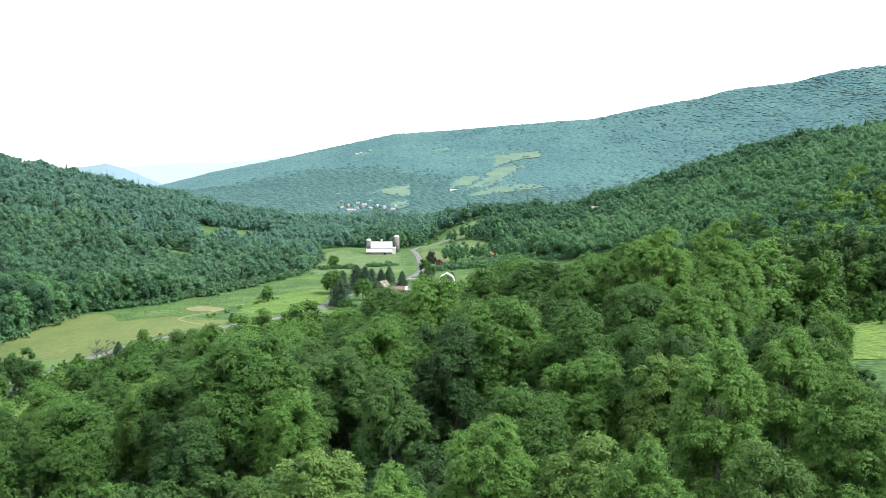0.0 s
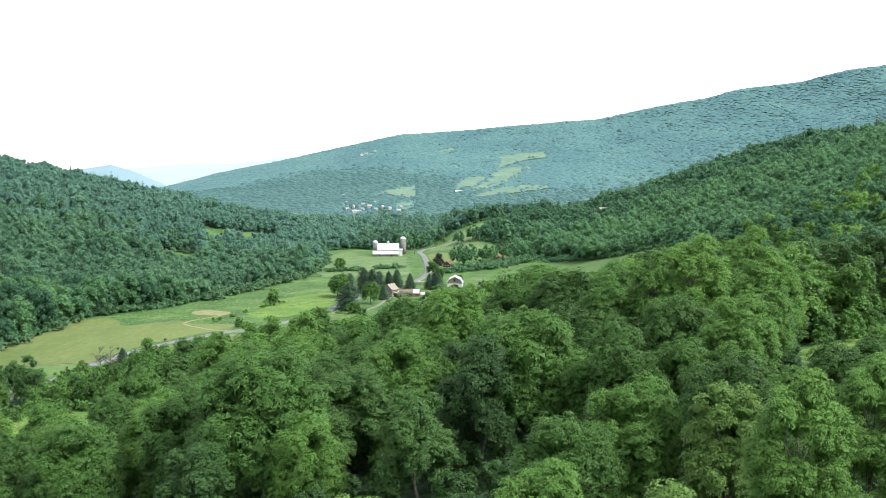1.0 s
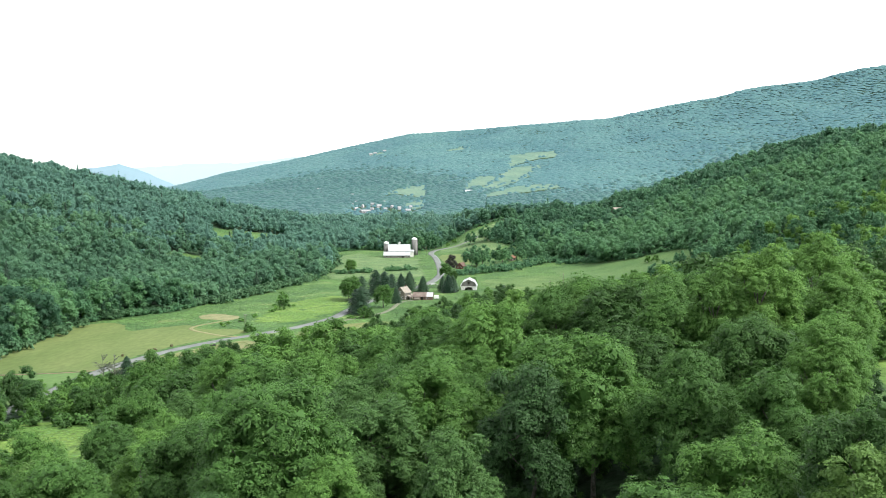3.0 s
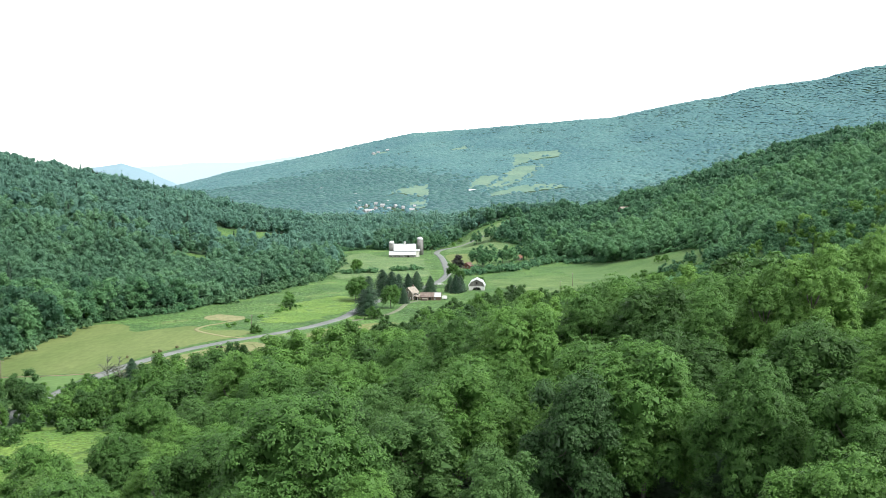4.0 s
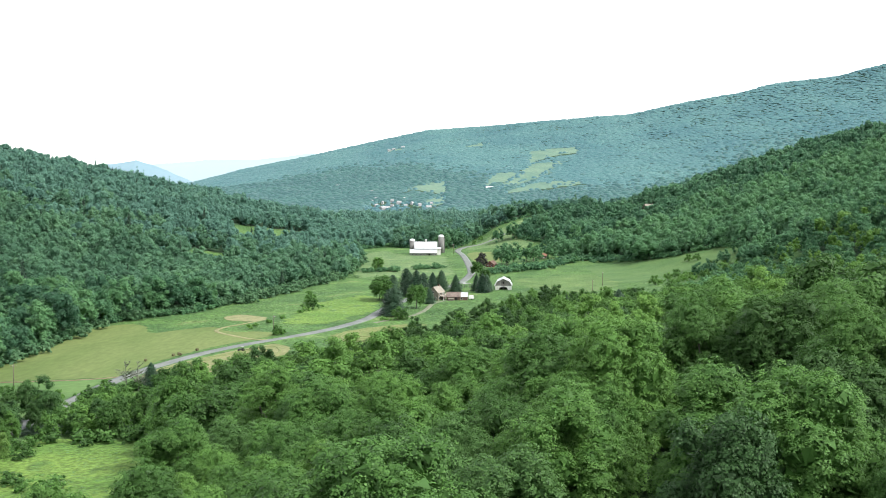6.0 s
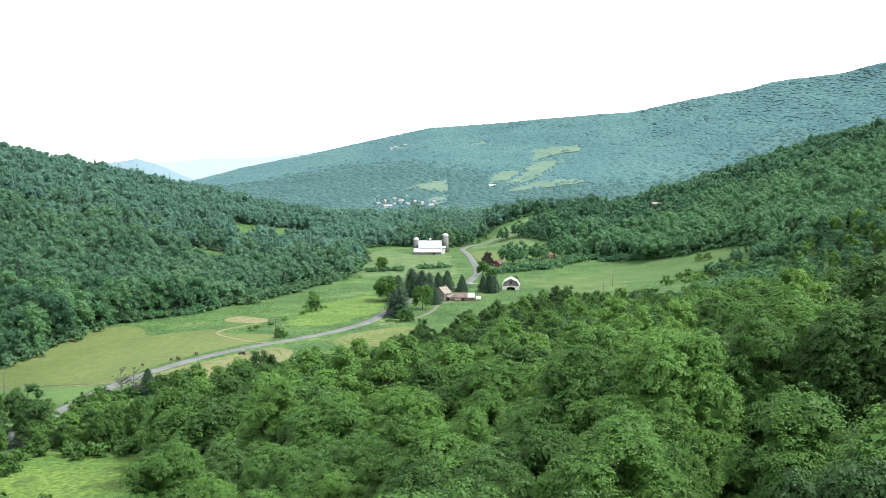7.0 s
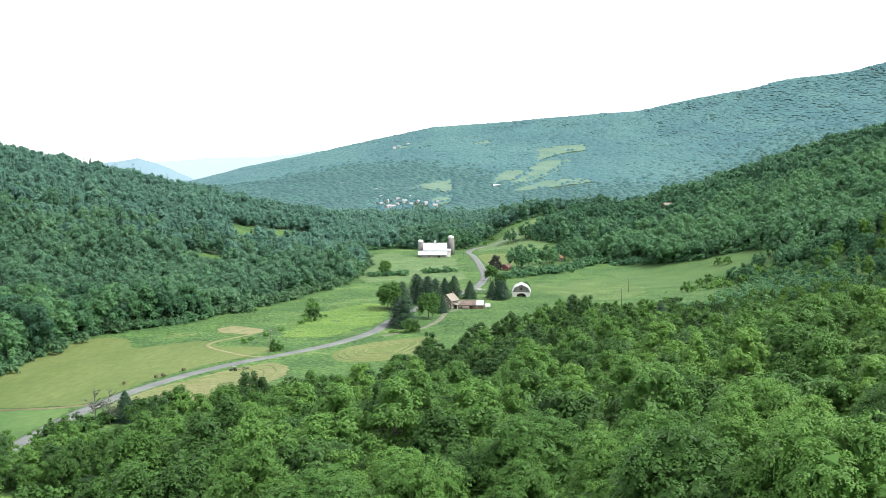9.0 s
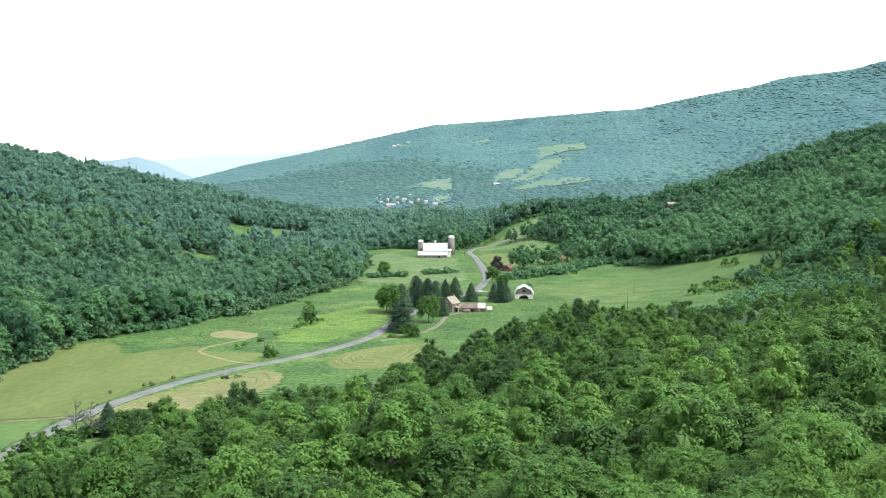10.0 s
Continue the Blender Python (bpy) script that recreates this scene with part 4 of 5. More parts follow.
    for outline, _ in CLEARINGS[4:13]:
        for (ax, ay), (bx, by) in zip(outline, outline[1:] + outline[:1]):
            n = int(math.hypot(bx - ax, by - ay) / 12)
            t = rng.random(n)
            keep = np.sin(t * 9 + ax) > -0.7
            hx.append((ax + (bx - ax) * t + rng.normal(0, 5, n))[keep])
            hy.append((ay + (by - ay) * t - 8 + rng.normal(0, 9, n))[keep])
    hx, hy = hx + [rng.uniform(-255, -85, 130)], hy + [rng.uniform(2300, 2560, 130)]
    hx, hy = np.concatenate(hx), np.concatenate(hy)
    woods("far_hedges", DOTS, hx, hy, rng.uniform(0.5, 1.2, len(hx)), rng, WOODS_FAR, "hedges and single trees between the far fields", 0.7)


plant_woods()


# ---------- building kit ----------
def part(name, bm, material, parent, label=""):
    """Links a bmesh as one mesh part under a thing."""
    bmesh.ops.recalc_face_normals(bm, faces=bm.faces[:])
    me = bpy.data.meshes.new(name)
    bm.to_mesh(me)
    bm.free()
    me.materials.append(material)
    ob = new(name, me)
    ob.parent = parent
    return tagged(ob, label) if label else ob


def box(bm, x0, x1, y0, y1, z0, z1):
    v = [bm.verts.new((x, y, z)) for z in (z0, z1) for x, y in ((x0, y0), (x1, y0), (x1, y1), (x0, y1))]
    for f in ((0, 3, 2, 1), (4, 5, 6, 7), (0, 1, 5, 4), (1, 2, 6, 5), (2, 3, 7, 6), (3, 0, 4, 7)):
        bm.faces.new([v[i] for i in f])
    return bm


def slab(bm, outline, lo, hi, along="y"):
    """Extrudes an outline in x, z along y (or in y, z along x)."""
    def at(p, d):
        return (p[0], d, p[1]) if along == "y" else (d, p[0], p[1])
    a, b = [bm.verts.new(at(p, lo)) for p in outline], [bm.verts.new(at(p, hi)) for p in outline]
    bm.faces.new(a)
    bm.faces.new(b[::-1])
    for i in range(len(a)):
        j = (i + 1) % len(a)
        bm.faces.new((a[i], b[i], b[j], a[j]))
    return bm


def roof_outline(profile, thick):
    """A folded sheet of that thickness over the profile points."""
    return list(profile) + [(x, z - thick) for x, z in reversed(profile)]


def lathe(bm, profile, sides=20, x=0.0, y=0.0, cap=True):
    rings = []
    for r, z in profile:
        rings.append([bm.verts.new((x + r * math.cos(2 * math.pi * i / sides), y + r * math.sin(2 * math.pi * i / sides), z)) for i in range(sides)])
    for a, b in zip(rings, rings[1:]):
        for i in range(sides):
            bm.faces.new((a[i], a[(i + 1) % sides], b[(i + 1) % sides], b[i])).smooth = True
    if cap:
        bm.faces.new(rings[0][::-1])
        bm.faces.new(rings[-1])
    return bm


def put(root, x, y, turn=0.0, sink=0.15):
    root.matrix_basis = pose(x, y, float(height(x, y)) - sink, 0, 0, turn)
    return root


def window(parent, x, y, z, w, h, along="x", frame_mat=None):
    """A framed pane standing 5 cm proud of a wall that faces y (along x) or x (along y)."""
    def flat(bm, u0, u1, z0, z1, d):
        return box(bm, x + u0, x + u1, y - d, y + d, z0, z1) if along == "x" else box(bm, x - d, x + d, y + u0, y + u1, z0, z1)
    bm = bmesh.new()
    for u0, u1, z0, z1 in ((-w / 2 - 0.1, -w / 2, z - 0.1, z + h + 0.1), (w / 2, w / 2 + 0.1, z - 0.1, z + h + 0.1), (-w / 2, w / 2, z - 0.1, z), (-w / 2, w / 2, z + h, z + h + 0.1)):
        flat(bm, u0, u1, z0, z1, 0.06)
    win = part("window", bm, frame_mat or PAINT_WHITE, parent)
    part("pane", flat(bmesh.new(), -w / 2, w / 2, z, z + h, 0.035), GLASS_DARK, win)
    return win


def gable_house(name, label, category, long, deep, eave, ridge, wall_mat, roof_mat, windows=(), door=None, chimney=None, over=0.4, group=""):
    """Ridge along x; front at -y."""
    root = tagged(new(name), label, category, group)
    hd = deep / 2
    part("wall", slab(bmesh.new(), ((-hd, -0.6), (hd, -0.6), (hd, eave), (0, ridge - 0.12), (-hd, eave)), -long / 2, long / 2, "x"), wall_mat, root)
    s = (ridge - eave) / hd
    prof = ((-hd - over, eave - s * over + 0.1), (0, ridge + 0.1), (hd + over, eave - s * over + 0.1))
    part("roof", slab(bmesh.new(), roof_outline(prof, 0.18), -long / 2 - over, long / 2 + over, "x"), roof_mat, root)
    for side, u, z, w, h in windows:
        if side == "front":
            window(root, u, -hd - 0.02, z, w, h)
        else:
            window(root, (long / 2 + 0.02) * (1 if side == "east" else -1), u, z, w, h, "y")
    if door:
        u, w, h, dm = door
        part("door", box(bmesh.new(), u - w / 2, u + w / 2, -hd - 0.07, -hd + 0.05, -0.1, h), dm, root)
    if chimney is not None:
        part("chimney", box(bmesh.new(), chimney - 0.4, chimney + 0.4, -0.4, 0.4, ridge - 0.8, ridge + 1.1), RED_BROWN, root)
    return root


# ---------- the farm ----------
def white_barn():
    root = tagged(new("barn"), "long white barn with bright metal roof and lean-to", "barn")
    L = 11.3
    part("wall", slab(bmesh.new(), ((-7, -1), (7, -1), (7, 6.8), (0, 12.8), (-7, 6.8)), -L + 0.4, L - 0.4, "x"), WHITE_WALL, root)
    part("roof", slab(bmesh.new(), roof_outline(((-7.7, 6.4), (0, 13.1), (7.7, 6.4)), 0.2), -L, L, "x"), WHITE_METAL, root, "bright white metal roof")
    part("lean_to", slab(bmesh.new(), ((-12.4, -1), (-7.05, -1), (-7.05, 5.6), (-12.4, 2.9)), -L - 4.0, L - 0.6, "x"), GREY_WOOD, root)
    part("lean_to_roof", slab(bmesh.new(), roof_outline(((-13.2, 2.65), (-7.03, 5.95)), 0.16), -L - 4.6, L - 0.2, "x"), WHITE_METAL, root)
    part("side_wing", box(bmesh.new(), L - 0.38, L + 3.4, -4, 3, -1, 6.2), WHITE_WALL, root)
    part("wing_roof", slab(bmesh.new(), roof_outline(((-4.4, 6.1), (-0.5, 7.6), (3.4, 6.1)), 0.15), L - 0.36, L + 3.8, "x"), WHITE_METAL, root)
    cup = part("cupola", box(bmesh.new(), -1, 1, -1, 1, 12.0, 14.6), WHITE_WALL, root)
    part("cupola_roof", lathe(bmesh.new(), ((1.75, 14.55), (0.1, 15.7)), 4), WHITE_METAL, cup)
    for u in (-13, -9, -5, -1, 5.5, 9):
        window(root, u, -12.42, 0.9, 1.2, 0.9)
    part("door", box(bmesh.new(), 2.6, 4.4, -12.5, -12.35, -0.6, 2.3), DARK_WOOD, root)
    put(root, -57.0, 1114, 2)


def silo(x, y, r, tall, label):
    root = tagged(new("silo"), label, "silo", "barn silos")
    part("tower", lathe(bmesh.new(), [(r, -1), (r, tall)], 28), CONCRETE, root)
    for k in range(1, int(tall / 1.5)):
        part("hoop", lathe(bmesh.new(), [(r - 0.02, k * 1.5 - 0.05), (r + 0.05, k * 1.5 - 0.05), (r + 0.05, k * 1.5 + 0.05), (r - 0.02, k * 1.5 + 0.05)], 28, cap=False), CONCRETE, root)
    dome = [((r + 0.12) * math.cos(a), tall + 0.02 + r * 0.8 * math.sin(a)) for a in (0, 0.25, 0.5, 0.75, 1.0, 1.25, 1.5)]
    part("dome", lathe(bmesh.new(), [(r + 0.12, tall - 0.25)] + dome, 28), DOME, root, "pale rounded metal dome")
    part("chute", box(bmesh.new(), r - 0.1, r + 0.75, -0.5, 0.5, -0.5, tall - 0.4), CONCRETE, root)
    put(root, x, y)


white_barn()
silo(-70.8, 1120, 2.6, 13.6, "grey concrete silo with pale domed cap beside the barn")
silo(-42.6, 1140, 2.85, 16.4, "taller grey concrete silo with pale domed cap behind the barn")


def gambrel_barn():
    root = tagged(new("gambrel_barn"), "grey gambrel barn with white roof edges and arched opening", "barn")
    prof = ((-6.1, 3.1), (-4.3, 6.2), (0, 8.2), (4.3, 6.2), (6.1, 3.1))
    bm = slab(bmesh.new(), ((-5.7, 3.0), (5.7, 3.0)) + tuple((x * 0.93, z - 0.12) for x, z in prof[::-1]), -7, 7)
    part("gable_wall", bm, GREY_WOOD, root, "weathered grey board gable")
    arch = [(2.9 * math.cos(a), 0.7 + 1.9 * math.sin(a)) for a in np.linspace(0, math.pi, 9)]
    base = bmesh.new()
    slab(base, [(-5.6, -1), (-2.9, -1)] + [(x, z) for x, z in arch[::-1]][:5] + [(0, 2.98), (-5.6, 2.98)], -7.05, -6.7)
    slab(base, [(2.9, -1), (5.6, -1), (5.6, 2.98), (0, 2.98)] + [(x, z) for x, z in arch[::-1]][4:], -7.05, -6.7)
    box(base, -5.6, -5.3, -6.68, 7, -1, 2.98)
    box(base, 5.3, 5.6, -6.68, 7, -1, 2.98)
    box(base, -5.28, 5.28, 6.7, 7, -1, 2.98)
    part("base_wall", base, WHITE_WALL, root, "white painted base wall with arched opening")
    part("roof", slab(bmesh.new(), roof_outline(prof, 0.22), -7.7, 7.5), WHITE_METAL, root)
    trim = bmesh.new()
    for (ax, az), (bx, bz) in zip(prof, prof[1:]):
        slab(trim, ((ax, az + 0.02), (bx, bz + 0.02), (bx * 0.97, bz - 0.35), (ax * 0.97, az - 0.35)), -7.85, -7.72)
    part("barge_board", trim, PAINT_WHITE, root)
    part("loft_door", box(bmesh.new(), -0.6, 0.6, -7.1, -6.95, 4.4, 6.0), DARK_WOOD, root)
    part("doorpost", box(bmesh.new(), -0.15, 0.15, -6.95, -6.75, -0.5, 2.7), GREY_WOOD, root)
    put(root, 8.8, 793, -3)


gambrel_barn()


def farmhouse():
    root = gable_house("farmhouse", "two-storey tan farmhouse with faded shingle roof", "house", 8.6, 6.6, 5.2, 8.6, TAN_WALL, TAN_ROOF,
                       (("west", -1.6, 1.0, 0.9, 1.4), ("west", 1.6, 1.0, 0.9, 1.4), ("west", 0, 4.6, 0.9, 1.4), ("front", -2.5, 1.0, 0.9, 1.4), ("front", 2.2, 3.3, 0.9, 1.3), ("front", -1.5, 3.3, 0.9, 1.3)),
                       (1.2, 1.0, 2.1, DARK_WOOD), 2.5)
    part("porch_roof", slab(bmesh.new(), roof_outline(((-6.2, 2.5), (-3.33, 3.1)), 0.14), -2.0, 4.3, "x"), TAN_ROOF, root)
    for u in (-1.8, 1.2, 4.1):
        part("porch_post", box(bmesh.new(), u - 0.08, u + 0.08, -6.05, -5.9, -0.6, 2.45), PAINT_WHITE, root)
    part("annex", box(bmesh.new(), 4.32, 8.4, -2.2, 3.0, -0.6, 2.9), RED_BROWN, root)
    part("annex_roof", slab(bmesh.new(), roof_outline(((-2.6, 2.8), (0.4, 4.2), (3.4, 2.8)), 0.15), 4.33, 8.7, "x"), TAN_ROOF, root)
    put(root, -35.6, 728, 62)


farmhouse()


def long_shed():
    root = gable_house("long_shed", "long red-brown shed with rusted patchy metal roof", "shed", 13.0, 6.5, 2.6, 5.0, RED_BROWN, RUST,
                       (("front", -3.4, 0.9, 0.8, 0.8), ("front", 2.8, 0.9, 0.8, 0.8)), (-0.5, 1.6, 2.1, DARK_WOOD))
    s, e = (5.0 - 2.6) / 3.25, 0.05
    prof = ((-3.55, 2.6 - s * 0.3 + 0.1 + e), (-0.25, 5.0 - s * 0.25 + 0.1 + e))
    part("roof_sheet", slab(bmesh.new(), roof_outline(prof, 0.03), 2.4, 6.7, "x"), WHITE_METAL, root, "newer pale metal sheets on one end")
    part("lean_to", slab(bmesh.new(), ((-5.4, -0.6), (-3.3, -0.6), (-3.3, 1.9), (-5.4, 1.3)), -5.6, -2.0, "x"), TAN_WALL, root)
    put(root, -22.6, 727, -2)


long_shed()


def small_trailer():
    root = tagged(new("utility_trailer"), "small white box trailer parked beside the shed", "trailer")
    bm = box(bmesh.new(), -1.6, 1.6, -1.1, 1.1, 0.6, 2.5)
    bmesh.ops.bevel(bm, geom=bm.edges[:], offset=0.12, segments=2, affect="EDGES")
    part("body", bm, PAINT_WHITE, root)
    for y in (-1.0, 0.86):
        w = lathe(bmesh.new(), ((0.2, 0), (0.36, 0.02), (0.36, 0.16), (0.2, 0.18)), 14)
        bmesh.ops.transform(w, matrix=pose(0.2, y + 0.14, 0.36, 90), verts=w.verts[:])
        part("wheel", w, RUBBER, root)
    part("drawbar", box(bmesh.new(), 1.6, 2.8, -0.06, 0.06, 0.5, 0.62), TRACTOR_PAINT, root)
    put(root, -13.8, 728, 6, 0.0)


small_trailer()
put(gable_house("red_cabin", "small red cabin with brown roof under the trees", "cabin", 7.5, 7.0, 2.8, 5.4, RED_WALL, RED_BROWN,
                (("west", -1.5, 1.0, 0.9, 1.0), ("west", 1.7, 1.0, 0.9, 1.0), ("front", 1.8, 1.0, 0.9, 1.0)), (-0.8, 1.0, 2.0, DARK_WOOD)), 5.0, 975, 62)
put(gable_house("orange_cottage", "small cottage with dull orange-red roof among trees", "house", 7.0, 5.5, 2.8, 5.0, TAN_WALL, ORANGE_ROOF,
                (("front", -2, 1.0, 0.9, 1.2), ("front", 2, 1.0, 0.9, 1.2)), (0, 1.0, 2.0, DARK_WOOD)), 55.5, 1063, 40)
put(gable_house("hillside_house", "tan house with pale roof high on the wooded hill", "house", 12, 8, 4.0, 7.0, TAN_WALL, TAN_ROOF,
                (("front", -4.5, 1.5, 1.2, 1.4), ("front", 0, 1.5, 1.2, 1.4), ("front", 4.5, 1.5, 1.2, 1.4))), 192, 1288, 20)


def carport(x, y, turn):
    root = tagged(new("carport"), "open carport with pale flat roof beside the road", "carport")
    bm = slab(bmesh.new(), roof_outline(((-2.6, 2.6), (0, 3.0), (2.6, 2.6)), 0.12), -3.2, 3.2)
    part("roof", bm, GREY_ROOF, root)
    for px in (-2.4, 2.4):
        for py in (-3.0, 0.0, 3.0):
            part("post", box(bmesh.new(), px - 0.07, px + 0.07, py - 0.07, py + 0.07, -0.4, 2.6), GREY_WOOD, root)
    put(root, x, y, turn, 0.0)


carport(-17, 806, 20)


def wheel(root, x, y, r, w, rim=None):
    bm = lathe(bmesh.new(), ((r * 0.55, 0.02), (r * 0.9, 0), (r, w * 0.2), (r, w * 0.8), (r * 0.9, w), (r * 0.55, w - 0.02)), 18)
    bmesh.ops.transform(bm, matrix=pose(x, y + w / 2, r, 90), verts=bm.verts[:])
    t = part("wheel", bm, RUBBER, root)
    hub = lathe(bmesh.new(), ((r * 0.5, 0.0), (r * 0.5, w * 0.9)), 12)
    bmesh.ops.transform(hub, matrix=pose(x, y + w * 0.55, r, 90), verts=hub.verts[:])
    part("rim", hub, rim or BALER_PAINT, t)


def tractor(x, y, turn):
    root = tagged(new("tractor"), "dark farm tractor with pale canopy on the mown strip", "tractor")
    bm = box(bmesh.new(), 0.2, 2.3, -0.42, 0.42, 0.75, 1.6)
    bmesh.ops.bevel(bm, geom=bm.edges[:], offset=0.1, segments=2, affect="EDGES")
    part("hood", bm, TRACTOR_PAINT, root)
    part("chassis", box(bmesh.new(), -1.2, 2.1, -0.3, 0.3, 0.5, 0.8), TRACTOR_PAINT, root)
    part("seat", box(bmesh.new(), -0.9, -0.4, -0.28, 0.28, 1.15, 1.45), TRACTOR_PAINT, root)
    for px in (-1.15, 0.15):
        for py in (-0.6, 0.6):
            part("post", box(bmesh.new(), px - 0.04, px + 0.04, py - 0.04, py + 0.04, 0.9, 2.55), TRACTOR_PAINT, root)
    top = box(bmesh.new(), -1.5, 0.5, -0.95, 0.95, 2.5, 2.68)
    bmesh.ops.bevel(top, geom=top.edges[:], offset=0.06, segments=2, affect="EDGES")
    part("canopy", top, GREY_ROOF, root, "pale grey canopy roof")
    part("exhaust", lathe(bmesh.new(), ((0.05, 1.5), (0.05, 2.5)), 8, 1.5, 0.25), TRACTOR_PAINT, root)
    for py in (-0.95, 0.95):
        wheel(root, -0.75, py, 0.82, 0.46)
        wheel(root, 1.8, py * 0.8, 0.5, 0.3)
    put(root, x, y, turn, 0.0)
    root.scale = (0.75, 0.75, 0.75)


def baler(x, y, turn):
    root = tagged(new("hay_baler"), "faded green hay baler hitched behind the tractor", "baler")
    part("chamber", box(bmesh.new(), -2.6, 0.4, -0.5, 0.5, 0.6, 1.35), BALER_PAINT, root)
    part("pickup", slab(bmesh.new(), ((0.52, 0.3), (1.9, 0.25), (1.9, 0.7), (0.52, 1.1)), -0.6, 0.4, "x"), BALER_PAINT, root)
    part("flywheel_guard", lathe(bmesh.new(), ((0.45, 1.35), (0.4, 1.65), (0.1, 1.75)), 14, -0.3, 0), TRACTOR_PAINT, root)
    part("drawbar", box(bmesh.new(), 0.4, 2.4, -0.3, -0.16, 0.5, 0.64), TRACTOR_PAINT, root)
    part("bale_chute", slab(bmesh.new(), ((-0.4, 0.5), (0.4, 0.5), (0.4, 0.6), (-0.4, 0.6)), -4.0, -2.62, "x"), BALER_PAINT, root)
    for py in (-0.75, 0.85):
        wheel(root, -0.6, py, 0.42, 0.28)
    put(root, x, y, turn, 0.0)
    root.scale = (0.85, 0.85, 0.85)


tractor(-117.5, 528.5, 205)
baler(-114.0, 530.1, 205)


def hay_bale():
    root = tagged(new("hay_bale"), "round brown hay bale lying on the cut field", "bale", "round bales")
    bm = lathe(bmesh.new(), ((0.52, -0.55), (0.62, -0.5), (0.64, 0), (0.62, 0.5), (0.52, 0.55)), 20)
    bmesh.ops.transform(bm, matrix=pose(0, 0, 0.62, 90), verts=bm.verts[:])
    for v in bm.verts:
        v.co *= 1 + 0.03 * noise.noise(v.co * 3)
    part("straw_roll", bm, STRAW, root)
    for y in (-0.3, 0.3):
        ring = lathe(bmesh.new(), ((0.642, -0.03), (0.652, 0), (0.642, 0.03)), 20, cap=False)
        bmesh.ops.transform(ring, matrix=pose(0, y, 0.62, 90), verts=ring.verts[:])
        part("twine", ring, POLE_WOOD, root)
    return root


bale = hay_bale()
BALES = ((-154, 505.5, 20), (-145.5, 518, 75), (-144.0, 521.5, 110), (-142.8, 519.6, 5), (-138.5, 532, 50))
for i, (bx, by, turn) in enumerate(BALES):
    m = pose(bx, by, float(height(bx, by)) + 0.05, 0, 0, turn)
    if i:
        copy_thing(bale, m)
    else:
        bale.matrix_basis = m


def utility_pole():
    root = tagged(new("utility_pole"), "brown wooden utility pole with crossarm in the field", "pole", "utility poles")
    part("post", lathe(bmesh.new(), ((0.2, -1), (0.17, 4), (0.13, 9.6)), 10), POLE_WOOD, root)
    part("crossarm", box(bmesh.new(), -1.1, 1.1, -0.2, -0.08, 8.8, 8.95), POLE_WOOD, root)
    for x in (-1.0, -0.4, 0.4, 1.0):
        part("insulator", lathe(bmesh.new(), ((0.04, 8.95), (0.06, 9.03), (0.03, 9.15)), 8, x, -0.14), DOME, root)
    return root


pole = utility_pole()
POLES = ((-184, 442, 40), (-112, 578, 50), (76, 786, 70), (57, 682, 60), (-30, 1130, 20), (-22, 1226, 50), (-98, 596, 45))
for i, (bx, by, turn) in enumerate(POLES[:6]):
    m = pose(bx, by, float(height(bx, by)), 0, random.uniform(-1.5, 1.5), turn)
    if i:
        copy_thing(pole, m)
    else:
        pole.matrix_basis = m


# ---------- trees and bushes about the farm ----------
def plant(root, spots):
    """Sets the thing at the first spot (x, y, scale) and copies of it at the others."""
    rng = np.random.default_rng(len(spots) * 7 + int(abs(spots[0][0])))
    for i, (x, y, s) in enumerate(spots):
        m = pose(x, y, float(height(x, y)) - 0.1, 0, 0, rng.uniform(0, 360))
        t = copy_thing(root, m) if i else root
        t.matrix_basis = m
        t.scale = (s, s, s)


plant(make_tree("spruce_tree", "conifer", 80, 13.5, 6.0, "dark green spruce beside the farm buildings", 44, 24, 1.15, group="farm spruces"),
      ((-54, 752, 1.15), (-39.5, 707, 0.74), (-40, 786, 0.9), (-34, 789, 1.0), (-24, 776, 0.85), (-6, 770, 0.95), (-10, 781, 0.8), (-3, 779, 0.85), (50, 524, 0.8), (-131, 436, 0.72)))
plant(make_tree("white_pine", "conifer", 81, 17.5, 7.0, "tall dark pine with ragged crown by the farmhouse", 80, 15, 1.1, group="farm pines", power=0.42, droop=0.12),
      ((-57, 648, 0.94), (-60.5, 656, 0.82), (-63, 722, 0.92), (-49, 744, 0.98), (-45, 752, 0.85), (-57, 764, 0.95), (25, 621, 0.74)))
plant(make_tree("garden_maple", "broad", 82, 13, 5.6, "round green shade tree on the farm lawn", 460, 11, 0.36, 0.65, 18, LEAF, 0.08, "farm shade trees"),
      ((-46, 682, 1.14), (-69, 718, 1.3), (-72, 728, 1.1), (-89, 926, 0.95), (-43, 738, 0.55), (-110, 690, 0.55), (-9, 887, 0.92), (-3, 838, 0.8), (12, 808, 0.6)))
plant(make_tree("purple_maple", "broad", 83, 12, 4.4, "dark purple-leaved maple beside the red cabin", 320, 8, 0.5, 0.7, 14, LEAF_PURPLE, -0.15, "woodland trees", spread=(0.3, 0.5)), ((-4, 955, 1.15),))
